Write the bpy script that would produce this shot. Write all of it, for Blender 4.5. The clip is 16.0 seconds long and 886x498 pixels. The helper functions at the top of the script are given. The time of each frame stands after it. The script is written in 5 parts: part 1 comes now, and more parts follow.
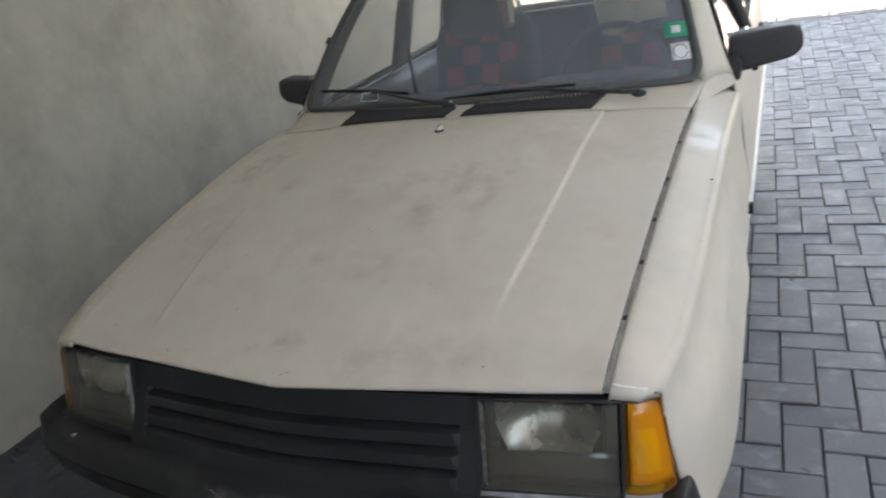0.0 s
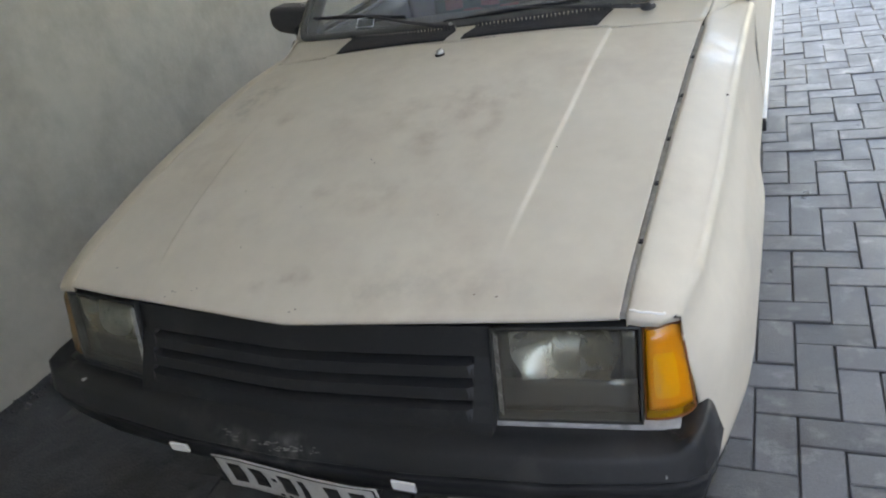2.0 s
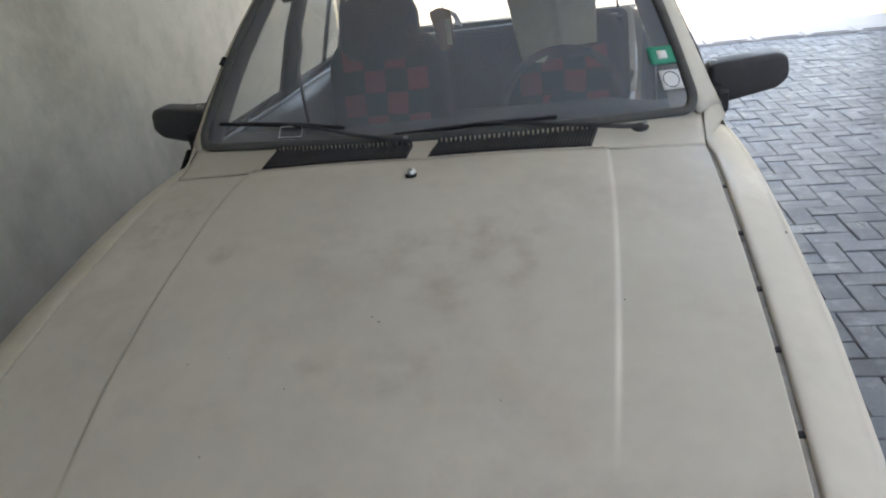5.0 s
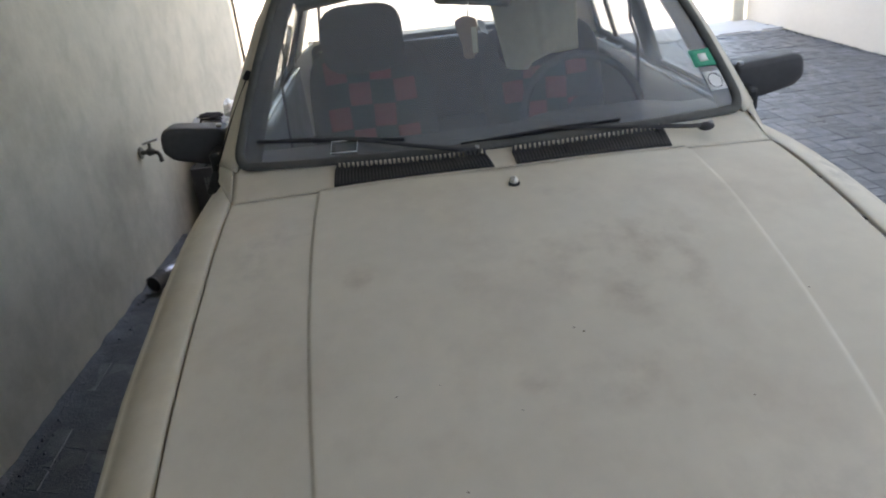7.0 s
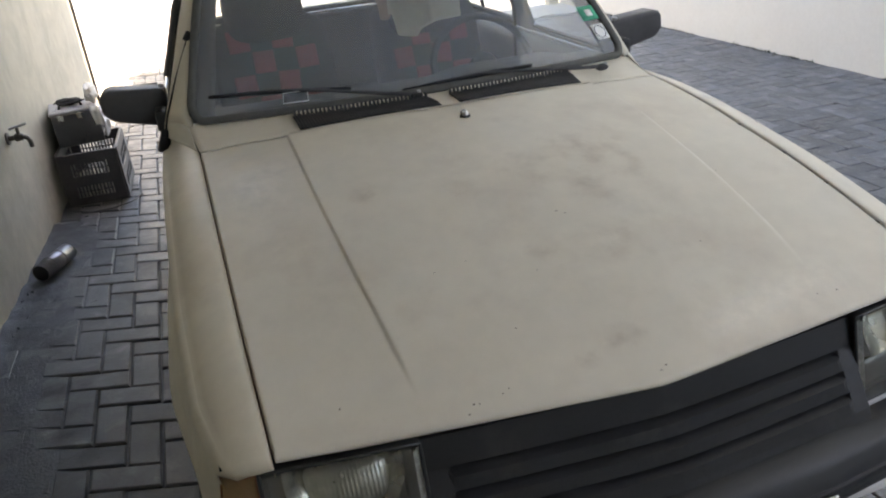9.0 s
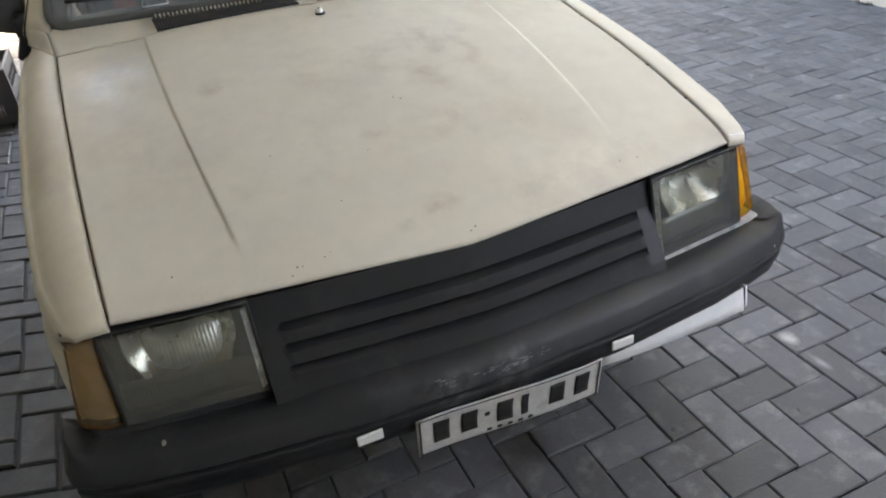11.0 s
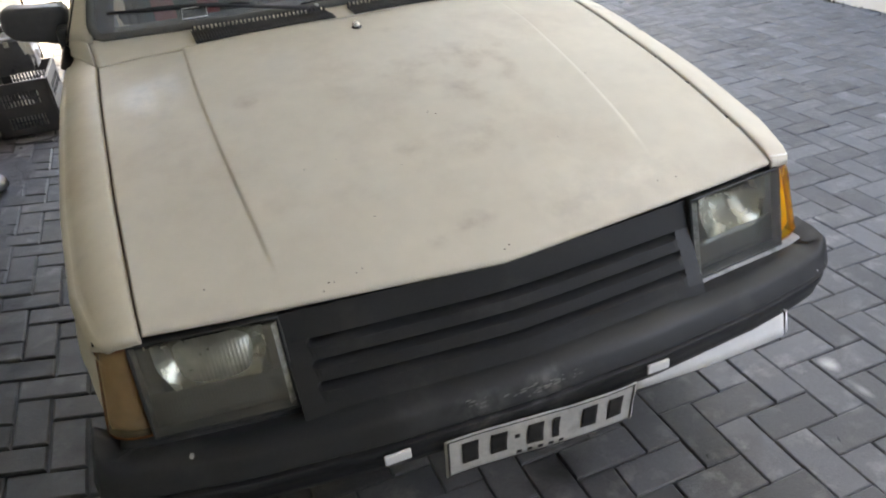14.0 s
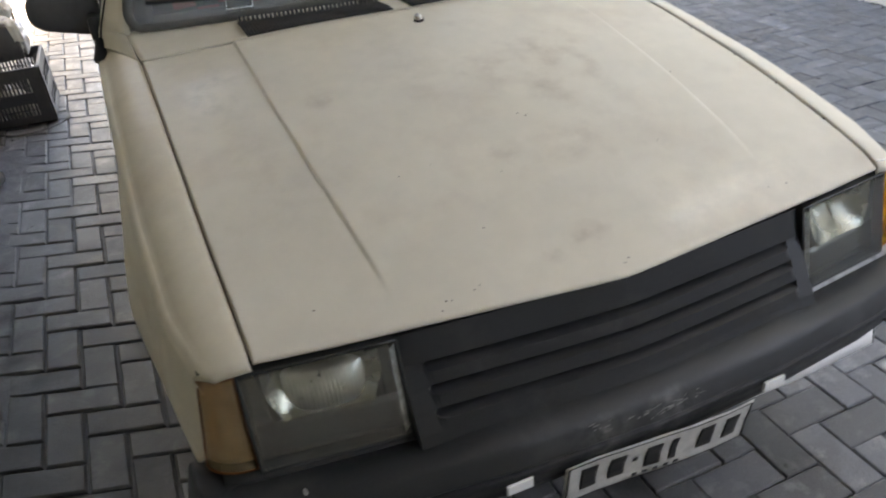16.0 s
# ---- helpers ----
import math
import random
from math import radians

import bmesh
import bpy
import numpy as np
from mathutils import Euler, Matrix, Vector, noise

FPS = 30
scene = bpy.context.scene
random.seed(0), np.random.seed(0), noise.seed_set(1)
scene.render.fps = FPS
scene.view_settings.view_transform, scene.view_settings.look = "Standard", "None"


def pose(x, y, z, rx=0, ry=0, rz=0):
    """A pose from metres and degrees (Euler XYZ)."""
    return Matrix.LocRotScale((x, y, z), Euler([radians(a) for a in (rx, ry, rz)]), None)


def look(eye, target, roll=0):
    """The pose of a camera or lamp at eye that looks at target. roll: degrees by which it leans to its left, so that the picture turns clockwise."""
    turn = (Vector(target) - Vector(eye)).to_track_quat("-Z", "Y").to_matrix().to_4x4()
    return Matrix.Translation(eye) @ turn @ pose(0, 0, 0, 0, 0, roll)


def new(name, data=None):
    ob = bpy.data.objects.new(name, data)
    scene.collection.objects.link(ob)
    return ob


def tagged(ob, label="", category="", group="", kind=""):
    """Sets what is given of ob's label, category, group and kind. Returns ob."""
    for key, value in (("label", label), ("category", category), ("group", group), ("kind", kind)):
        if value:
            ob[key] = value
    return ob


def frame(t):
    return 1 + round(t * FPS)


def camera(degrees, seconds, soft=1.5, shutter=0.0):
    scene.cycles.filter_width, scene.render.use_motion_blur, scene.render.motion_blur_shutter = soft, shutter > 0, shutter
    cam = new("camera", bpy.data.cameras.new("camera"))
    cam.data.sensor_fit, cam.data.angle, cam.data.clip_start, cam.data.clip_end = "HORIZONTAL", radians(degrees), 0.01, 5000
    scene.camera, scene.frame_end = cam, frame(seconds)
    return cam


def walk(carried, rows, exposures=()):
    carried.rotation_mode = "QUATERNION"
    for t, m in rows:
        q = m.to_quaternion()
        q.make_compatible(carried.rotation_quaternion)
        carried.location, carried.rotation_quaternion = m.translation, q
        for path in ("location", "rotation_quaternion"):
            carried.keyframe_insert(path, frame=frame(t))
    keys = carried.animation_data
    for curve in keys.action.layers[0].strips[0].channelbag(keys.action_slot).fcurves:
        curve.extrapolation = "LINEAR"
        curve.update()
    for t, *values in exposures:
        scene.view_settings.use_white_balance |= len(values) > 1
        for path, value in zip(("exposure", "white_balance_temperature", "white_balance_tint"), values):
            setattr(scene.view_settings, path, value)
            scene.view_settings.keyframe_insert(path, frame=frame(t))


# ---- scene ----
cam = camera(62.6, 16.0, 2.0, 0.5)
PATH = [
    (0, (0.877, -0.952, 1.478), (0.037, 0.676, 0.677), -10.9),
    (0.5, (0.852, -0.938, 1.478), (-0.074, 0.631, 0.653), -10.5),
    (1, (0.847, -0.935, 1.476), (-0.085, 0.631, 0.652), -10.2),
    (1.5, (0.846, -0.935, 1.455), (0.005, 0.624, 0.527), -11.9),
    (2, (0.848, -0.922, 1.455), (0.005, 0.615, 0.493), -13.6),
    (2.5, (0.848, -0.841, 1.463), (-0.091, 0.666, 0.543), -12.9),
    (3, (0.847, -0.75, 1.453), (-0.116, 0.706, 0.477), -12.4),
    (3.5, (0.803, -0.694, 1.453), (-0.064, 0.873, 0.562), -10.8),
    (4, (0.654, -0.705, 1.455), (-0.087, 0.987, 0.69), -11.3),
    (4.2, (0.564, -0.722, 1.456), (-0.058, 0.999, 0.66), -11.5),
    (6.3, (0.085, -0.515, 1.465), (-0.108, 1.321, 0.696), -6.0),
    (6.5, (-0.006, -0.558, 1.471), (-0.166, 1.259, 0.65), -7.4),
    (7, (-0.204, -0.644, 1.504), (-0.161, 1.177, 0.678), -6.5),
    (7.5, (-0.302, -0.568, 1.491), (-0.148, 1.286, 0.758), -6.7),
    (8, (-0.396, -0.57, 1.503), (-0.065, 1.279, 0.814), -8.7),
    (8.5, (-0.552, -0.77, 1.47), (-0.124, 0.948, 0.538), -7.6),
    (9, (-0.587, -0.869, 1.483), (-0.089, 0.855, 0.599), -5.2),
    (9.5, (-0.541, -0.971, 1.466), (-0.106, 0.74, 0.527), -5.5),
    (10, (-0.481, -1.057, 1.44), (0.125, 0.574, 0.454), -6.0),
    (10.2, (-0.47, -1.07, 1.447), (0.145, 0.522, 0.403), -5.9),
    (12.3, (-0.42, -1.081, 1.422), (0.117, 0.506, 0.331), -6.0),
    (12.5, (-0.417, -1.078, 1.424), (0.114, 0.506, 0.325), -6.4),
    (13, (-0.427, -1.077, 1.432), (0.096, 0.525, 0.356), -6.6),
    (13.5, (-0.434, -1.074, 1.432), (0.114, 0.523, 0.361), -5.6),
    (14, (-0.442, -1.057, 1.441), (0.086, 0.568, 0.401), -5.7),
    (14.5, (-0.457, -1.035, 1.442), (0.082, 0.591, 0.41), -4.0),
    (15, (-0.48, -1.001, 1.447), (0.075, 0.625, 0.423), -3.7),
    (15.5, (-0.539, -0.936, 1.452), (0.037, 0.685, 0.432), -3.9),
    (16, (-0.641, -0.871, 1.453), (-0.038, 0.704, 0.377), -4.4),
]
EXPOSURE = [(0, 3.37, 8700, 16), (0.5, 3.54, 8650, 16), (2.5, 3.60, 8350, 14), (3.5, 3.32, 8000, 15), (4, 3.20, 8300, 15), (6.5, 3.26, 8200, 15), (7.5, 3.20, 8050, 15), (8.0, 3.05, 8300, 14), (8.5, 3.12, 8500, 16), (9.0, 3.48, 8750, 16), (9.5, 3.52, 8850, 14), (10, 3.93, 8950, 15), (14, 4.07, 9050, 16), (16, 3.9, 8950, 16)]
walk(cam, [(t, look(eye, target, roll)) for t, eye, target, roll in PATH], EXPOSURE)

# ---- light ----
world = bpy.data.worlds.new("world")
scene.world = world
world.use_nodes = True
wn = world.node_tree
sky = wn.nodes.new("ShaderNodeTexSky")
sky.sky_type = "NISHITA"
sky.sun_disc = False
SUN_EL, SUN_AZ = 52.0, 90.0          # degrees; azimuth clockwise from +y
sky.sun_elevation = radians(SUN_EL)
sky.sun_rotation = radians(SUN_AZ)
wn.nodes["Background"].inputs[1].default_value = 0.12
wn.links.new(sky.outputs[0], wn.nodes["Background"].inputs[0])
sun = new("sun", bpy.data.lights.new("sun", "SUN"))
sun.data.energy = 2.2
sun.data.angle = radians(0.6)
sun.data.color = (1.0, 0.95, 0.88)
_d = Vector((math.sin(radians(SUN_AZ)) * math.cos(radians(SUN_EL)), math.cos(radians(SUN_AZ)) * math.cos(radians(SUN_EL)), math.sin(radians(SUN_EL))))
sun.matrix_world = look(_d * 20, (0, 0, 0))


# ---- materials ----
def mat(name, col, rough=0.6, metal=0.0, spec=0.5, var=0.12, scale=8.0, fine=60.0, bump=0.0, bump_scale=120.0, stain=None, stain_scale=3.0, stain_at=0.6, stain_amt=0.6, stain_soft=0.13, coat=0.0, rough_var=0.1, island=0.0, obj=0.0, trans=0.0, ior=1.45, spots=(), grit=0.0, bloom=None, bloom_scale=16.0, gloss=(), streak=None):
    """A procedural surface: two scales of noise on colour, optional stains, bump and per-piece variation."""
    m = bpy.data.materials.new(name)
    m.use_nodes = True
    t = m.node_tree
    b = t.nodes["Principled BSDF"]
    geo = t.nodes.new("ShaderNodeNewGeometry")

    def noise_tex(sc, detail=4.0, rough_=0.55):
        n = t.nodes.new("ShaderNodeTexNoise")
        n.inputs["Scale"].default_value = sc
        n.inputs["Detail"].default_value = detail
        n.inputs["Roughness"].default_value = rough_
        t.links.new(geo.outputs["Position"], n.inputs["Vector"])
        return n

    def ramp(src, lo, hi, a=0.0, c=1.0):
        r = t.nodes.new("ShaderNodeMapRange")
        r.inputs[1].default_value, r.inputs[2].default_value, r.inputs[3].default_value, r.inputs[4].default_value = lo, hi, a, c
        t.links.new(src, r.inputs[0])
        return r.outputs[0]

    def scaled(colour, fac):
        x = t.nodes.new("ShaderNodeVectorMath")
        x.operation = "SCALE"
        t.links.new(colour, x.inputs[0])
        t.links.new(fac, x.inputs[3])
        return x.outputs[0]

    base = t.nodes.new("ShaderNodeRGB")
    base.outputs[0].default_value = (*col, 1)
    big, small = noise_tex(scale), noise_tex(fine, 3.0)
    colour = scaled(base.outputs[0], ramp(big.outputs[0], 0.25, 0.75, 1 - var, 1 + var))
    colour = scaled(colour, ramp(small.outputs[0], 0.25, 0.75, 1 - var * 0.6, 1 + var * 0.6))
    if stain is not None:
        st = noise_tex(stain_scale, 6.0, 0.62)
        mix = t.nodes.new("ShaderNodeMix")
        mix.data_type = "RGBA"
        t.links.new(ramp(st.outputs[0], stain_at, stain_at + stain_soft, 0.0, stain_amt), mix.inputs[0])
        t.links.new(colour, mix.inputs[6])
        mix.inputs[7].default_value = (*stain, 1)
        colour = mix.outputs[2]
    if bloom is not None:
        bm_ = t.nodes.new("ShaderNodeMix")
        bm_.data_type = "RGBA"
        t.links.new(ramp(noise_tex(bloom_scale, 5.0, 0.65).outputs[0], 0.54, 0.74, 0.0, 0.55), bm_.inputs[0])
        t.links.new(colour, bm_.inputs[6])
        bm_.inputs[7].default_value = (*bloom, 1)
        colour = bm_.outputs[2]
    if streak is not None:      # runs of damp down a wall
        sv = t.nodes.new("ShaderNodeVectorMath")
        sv.operation = "MULTIPLY"
        sv.inputs[1].default_value = (1.0, 1.0, 0.7)
        t.links.new(geo.outputs["Position"], sv.inputs[0])
        sn = t.nodes.new("ShaderNodeTexNoise")
        sn.inputs["Scale"].default_value = 5.5
        sn.inputs["Detail"].default_value = 6.0
        sn.inputs["Roughness"].default_value = 0.6
        t.links.new(sv.outputs[0], sn.inputs["Vector"])
        sm = t.nodes.new("ShaderNodeMix")
        sm.data_type = "RGBA"
        t.links.new(ramp(sn.outputs[0], 0.48, 0.74, 0.0, 0.45), sm.inputs[0])
        t.links.new(colour, sm.inputs[6])
        sm.inputs[7].default_value = (*streak, 1)
        colour = sm.outputs[2]
    shine = None
    for sx, sy, rx, ry, amt in gloss:      # patches where the lacquer still shines
        mp = t.nodes.new("ShaderNodeVectorMath")
        mp.operation = "SUBTRACT"
        mp.inputs[1].default_value = (sx, sy, 0)
        t.links.new(geo.outputs["Position"], mp.inputs[0])
        ms = t.nodes.new("ShaderNodeVectorMath")
        ms.operation = "MULTIPLY"
        ms.inputs[1].default_value = (1 / rx, 1 / ry, 0)
        t.links.new(mp.outputs[0], ms.inputs[0])
        le = t.nodes.new("ShaderNodeVectorMath")
        le.operation = "LENGTH"
        t.links.new(ms.outputs[0], le.inputs[0])
        one = ramp(le.outputs["Value"], 0.3, 1.0, amt, coat if shine is None else 0.0)
        br = t.nodes.new("ShaderNodeMath")
        br.operation = "MULTIPLY"
        t.links.new(one, br.inputs[0])
        t.links.new(ramp(noise_tex(22.0, 4.0, 0.6).outputs[0], 0.42, 0.60, 0.15, 1.1), br.inputs[1])
        one = br.outputs[0]
        if shine is not None:
            ad = t.nodes.new("ShaderNodeMath")
            ad.operation = "ADD"
            t.links.new(shine, ad.inputs[0])
            t.links.new(one, ad.inputs[1])
            one = ad.outputs[0]
        shine = one
    for sx, sy, rx, ry, amt, tone in spots:      # soft smudges and broad painted shade at known places
        mp = t.nodes.new("ShaderNodeVectorMath")
        mp.operation = "SUBTRACT"
        mp.inputs[1].default_value = (sx, sy, 0)
        t.links.new(geo.outputs["Position"], mp.inputs[0])
        ms = t.nodes.new("ShaderNodeVectorMath")
        ms.operation = "MULTIPLY"
        ms.inputs[1].default_value = (1 / rx, 1 / ry, 0)
        t.links.new(mp.outputs[0], ms.inputs[0])
        wob = t.nodes.new("ShaderNodeVectorMath")
        wob.operation = "MULTIPLY_ADD"
        wob.inputs[1].default_value = (1.6, 1.6, 0)
        wn_ = noise_tex(14.0, 3.0)
        t.links.new(wn_.outputs["Color"], wob.inputs[0])
        t.links.new(ms.outputs[0], wob.inputs[2])
        le = t.nodes.new("ShaderNodeVectorMath")
        le.operation = "LENGTH"
        sh = t.nodes.new("ShaderNodeVectorMath")
        sh.operation = "SUBTRACT"
        sh.inputs[1].default_value = (0.8, 0.8, 0)
        t.links.new(wob.outputs[0], sh.inputs[0])
        t.links.new(sh.outputs[0], le.inputs[0])
        mx = t.nodes.new("ShaderNodeMix")
        mx.data_type = "RGBA"
        fac = ramp(le.outputs["Value"], 0.15, 1.0, amt, 0.0)
        if grit:
            gm_ = t.nodes.new("ShaderNodeMath")
            gm_.operation = "MULTIPLY"
            t.links.new(fac, gm_.inputs[0])
            t.links.new(ramp(noise_tex(grit, 5.0, 0.6).outputs[0], 0.40, 0.68), gm_.inputs[1])
            fac = gm_.outputs[0]
        t.links.new(fac, mx.inputs[0])
        t.links.new(colour, mx.inputs[6])
        mx.inputs[7].default_value = (*tone, 1)
        colour = mx.outputs[2]
    if island:
        colour = scaled(colour, ramp(geo.outputs["Random Per Island"], 0, 1, 1 - island, 1 + island))
    if obj:
        info = t.nodes.new("ShaderNodeObjectInfo")
        colour = scaled(colour, ramp(info.outputs["Random"], 0, 1, 1 - obj, 1 + obj))
    t.links.new(colour, b.inputs["Base Color"])
    t.links.new(ramp(big.outputs[0], 0.3, 0.7, max(0.02, rough - rough_var), min(1.0, rough + rough_var)), b.inputs["Roughness"])
    b.inputs["Metallic"].default_value = metal
    b.inputs["Specular IOR Level"].default_value = spec
    b.inputs["Coat Weight"].default_value = coat
    if shine is not None:
        t.links.new(shine, b.inputs["Coat Weight"])
    b.inputs["Coat Roughness"].default_value = 0.27
    b.inputs["Coat IOR"].default_value = 1.75
    b.inputs["Transmission Weight"].default_value = trans
    b.inputs["IOR"].default_value = ior
    if bump:
        bp = t.nodes.new("ShaderNodeBump")
        bp.inputs["Strength"].default_value = bump
        bp.inputs["Distance"].default_value = 0.01
        t.links.new(noise_tex(bump_scale, 5.0).outputs[0], bp.inputs["Height"])
        t.links.new(bp.outputs[0], b.inputs["Normal"])
    return m


def glass_mat(name, tint=(0.93, 0.95, 0.94), dirt=0.06, film_col=(0.5, 0.5, 0.48), rough=0.0, ior=1.5):
    """Thin pane: mostly clear, with mirror gloss by Fresnel and a film of dust and haze."""
    m = bpy.data.materials.new(name)
    m.use_nodes = True
    t = m.node_tree
    t.nodes.remove(t.nodes["Principled BSDF"])
    out = t.nodes["Material Output"]
    clear = t.nodes.new("ShaderNodeBsdfTransparent")
    clear.inputs[0].default_value = (*tint, 1)
    gloss = t.nodes.new("ShaderNodeBsdfGlossy")
    gloss.inputs["Roughness"].default_value = rough
    lw = t.nodes.new("ShaderNodeLayerWeight")
    pw = t.nodes.new("ShaderNodeMath")
    pw.operation = "POWER"
    lw.inputs[0].default_value = 0.5
    pw.inputs[1].default_value = 5.0
    t.links.new(lw.outputs["Facing"], pw.inputs[0])
    r0 = ((ior - 1) / (ior + 1)) ** 2
    fr = t.nodes.new("ShaderNodeMapRange")
    fr.inputs[3].default_value, fr.inputs[4].default_value = 2 * r0, 0.95
    t.links.new(pw.outputs[0], fr.inputs[0])
    m1 = t.nodes.new("ShaderNodeMixShader")
    t.links.new(fr.outputs[0], m1.inputs[0])
    t.links.new(clear.outputs[0], m1.inputs[1])
    t.links.new(gloss.outputs[0], m1.inputs[2])
    dust = t.nodes.new("ShaderNodeBsdfDiffuse")
    dust.inputs[0].default_value = (*film_col, 1)
    geo = t.nodes.new("ShaderNodeNewGeometry")
    n = t.nodes.new("ShaderNodeTexNoise")
    n.inputs["Scale"].default_value = 5.0
    n.inputs["Detail"].default_value = 6.0
    t.links.new(geo.outputs["Position"], n.inputs["Vector"])
    r = t.nodes.new("ShaderNodeMapRange")
    r.inputs[1].default_value, r.inputs[2].default_value, r.inputs[3].default_value, r.inputs[4].default_value = 0.25, 0.8, dirt * 0.75, dirt * 1.3
    t.links.new(n.outputs[0], r.inputs[0])
    m2 = t.nodes.new("ShaderNodeMixShader")
    t.links.new(r.outputs[0], m2.inputs[0])
    t.links.new(m1.outputs[0], m2.inputs[1])
    t.links.new(dust.outputs[0], m2.inputs[2])
    t.links.new(m2.outputs[0], out.inputs[0])
    return m


SMUDGE = (0.36, 0.28, 0.22)
HOOD_SPOTS = [(-0.02, 0.035, 0.07, 0.035, 0.62, SMUDGE), (-0.1, 0.02, 0.03, 0.02, 0.61, SMUDGE), (-0.055, 0.255, 0.05, 0.06, 0.49, SMUDGE), (0.067, 0.55, 0.12, 0.09, 0.44, SMUDGE), (0.222, 0.567, 0.12, 0.15, 0.53, SMUDGE), (0.08, 0.25, 0.11, 0.07, 0.49, SMUDGE), (-0.335, 0.58, 0.04, 0.045, 0.61, SMUDGE), (0.13, 0.43, 0.06, 0.1, 0.53, SMUDGE), (0.1, 0.79, 0.08, 0.06, 0.39, SMUDGE), (-0.12, 0.62, 0.1, 0.3, 0.26, SMUDGE), (0.26, 0.4, 0.05, 0.35, 0.22, SMUDGE), (-0.5, 0.45, 0.05, 0.4, 0.22, SMUDGE)]
SCUFF = (0.46, 0.46, 0.44)
BUMPER_SPOTS = [(-0.11, -0.178, 0.06, 0.022, 0.2, SCUFF), (0.02, -0.178, 0.06, 0.022, 0.22, SCUFF)]
M_PAINT = mat("cream_car_paint", (0.67, 0.613, 0.515), 0.5, spec=0.25, var=0.05, scale=3.0, fine=25.0, stain=(0.44, 0.36, 0.30), stain_scale=3.5, stain_at=0.52, stain_amt=0.42, stain_soft=0.25, coat=0.06, rough_var=0.08, grit=12.0, spots=HOOD_SPOTS, gloss=[(-0.55, 0.70, 0.08, 0.15, 0.75), (-0.50, 0.78, 0.07, 0.08, 0.5), (0.71, 0.84, 0.06, 0.13, 0.7), (0.30, 0.04, 0.24, 0.07, 0.9), (0.16, 0.01, 0.08, 0.05, 0.8)])
M_PAINT_OLD = mat("yellowed_cream_paint", (0.66, 0.595, 0.48), 0.5, spec=0.25, var=0.06, scale=4.0, fine=25.0, stain=(0.46, 0.37, 0.27), stain_scale=3.0, stain_at=0.5, stain_amt=0.5, stain_soft=0.25, coat=0.05)
M_BLACK = mat("black_bumper_plastic", (0.021, 0.022, 0.024), 0.42, spec=0.43, var=0.2, scale=6, fine=200, bump=0.15, bump_scale=500, stain=(0.055, 0.055, 0.055), stain_scale=7, stain_at=0.56, stain_amt=0.45, spots=BUMPER_SPOTS, grit=34.0)
M_SHELL = mat("faded_black_plastic", (0.060, 0.058, 0.060), 0.55, var=0.18, scale=14, bump=0.1, bump_scale=400)
M_RIB = mat("dusty_black_ribs", (0.045, 0.045, 0.049), 0.6, var=0.3, scale=20)
M_SCRAPE = mat("scraped_grey_plastic", (0.24, 0.24, 0.23), 0.7, var=0.3, scale=60)
M_LEDGE = mat("worn_grey_ledge", (0.30, 0.30, 0.30), 0.6, var=0.25, scale=14, stain=(0.05, 0.05, 0.05), stain_scale=12, stain_at=0.55)
M_GAP = mat("dusty_gap_channel", (0.42, 0.40, 0.36), 0.85, var=0.3, scale=18, stain=(0.02, 0.02, 0.02), stain_scale=15, stain_at=0.57, stain_amt=0.9)
M_DARK = mat("black_matt_trim", (0.015, 0.015, 0.017), 0.7, var=0.2)
M_RUBBER = mat("grey_black_rubber", (0.10, 0.10, 0.094), 0.75, var=0.25, scale=10)
M_TYRE = mat("tyre_rubber", (0.02, 0.02, 0.02), 0.85, var=0.2)
M_CHROME = mat("worn_chrome", (0.75, 0.75, 0.74), 0.22, metal=1.0, var=0.1)
M_CHIP = mat("rusty_chip", (0.17, 0.13, 0.10), 0.8, var=0.3)
M_STEEL = mat("painted_steel_rim", (0.4, 0.4, 0.4), 0.45, metal=0.6, var=0.1)
M_REFLECT = mat("lamp_reflector", (0.36, 0.35, 0.31), 0.24, metal=1.0, var=0.3, scale=45, rough_var=0.08)
M_PANEL = mat("dull_metallised_panel", (0.15, 0.15, 0.145), 0.3, metal=1.0, var=0.08, scale=20, rough_var=0.03)
M_DOME = mat("silvered_dome", (0.62, 0.62, 0.60), 0.36, metal=1.0, var=0.12, scale=60)
M_CLOUDY = mat("cloudy_glass_edge", (0.36, 0.365, 0.355), 0.25, var=0.3, scale=60)
M_TAN = mat("faded_lamp_back", (0.50, 0.42, 0.32), 0.6, var=0.12, scale=40)
M_BULB = mat("bulb_reflector_paint", (0.93, 0.72, 0.22), 0.5, var=0.04)
M_AMBER_BACK = mat("amber_lamp_back", (0.85, 0.52, 0.10), 0.5, var=0.05)
M_HOUSING = mat("lamp_housing", (0.03, 0.032, 0.032), 0.45, var=0.2)
M_WHITE = mat("white_paint_chip", (0.86, 0.85, 0.82), 0.5, var=0.06)
M_PLATE = mat("dirty_white_plate", (0.58, 0.57, 0.535), 0.5, var=0.12, scale=25, fine=120, stain=(0.28, 0.26, 0.23), stain_scale=22, stain_at=0.56, stain_amt=0.6)
M_TOOL = mat("grey_tool_box_plastic", (0.11, 0.113, 0.122), 0.35, var=0.15, scale=12)
M_LID = mat("scuffed_grey_plastic", (0.30, 0.305, 0.32), 0.35, var=0.2, scale=14)
M_BOX_SIDE = mat("pale_grey_plastic", (0.52, 0.54, 0.58), 0.35, var=0.12, scale=20)
M_INK = mat("black_ink", (0.02, 0.02, 0.02), 0.6, var=0.1)
M_GREEN = mat("green_paper", (0.03, 0.36, 0.22), 0.6, var=0.08)
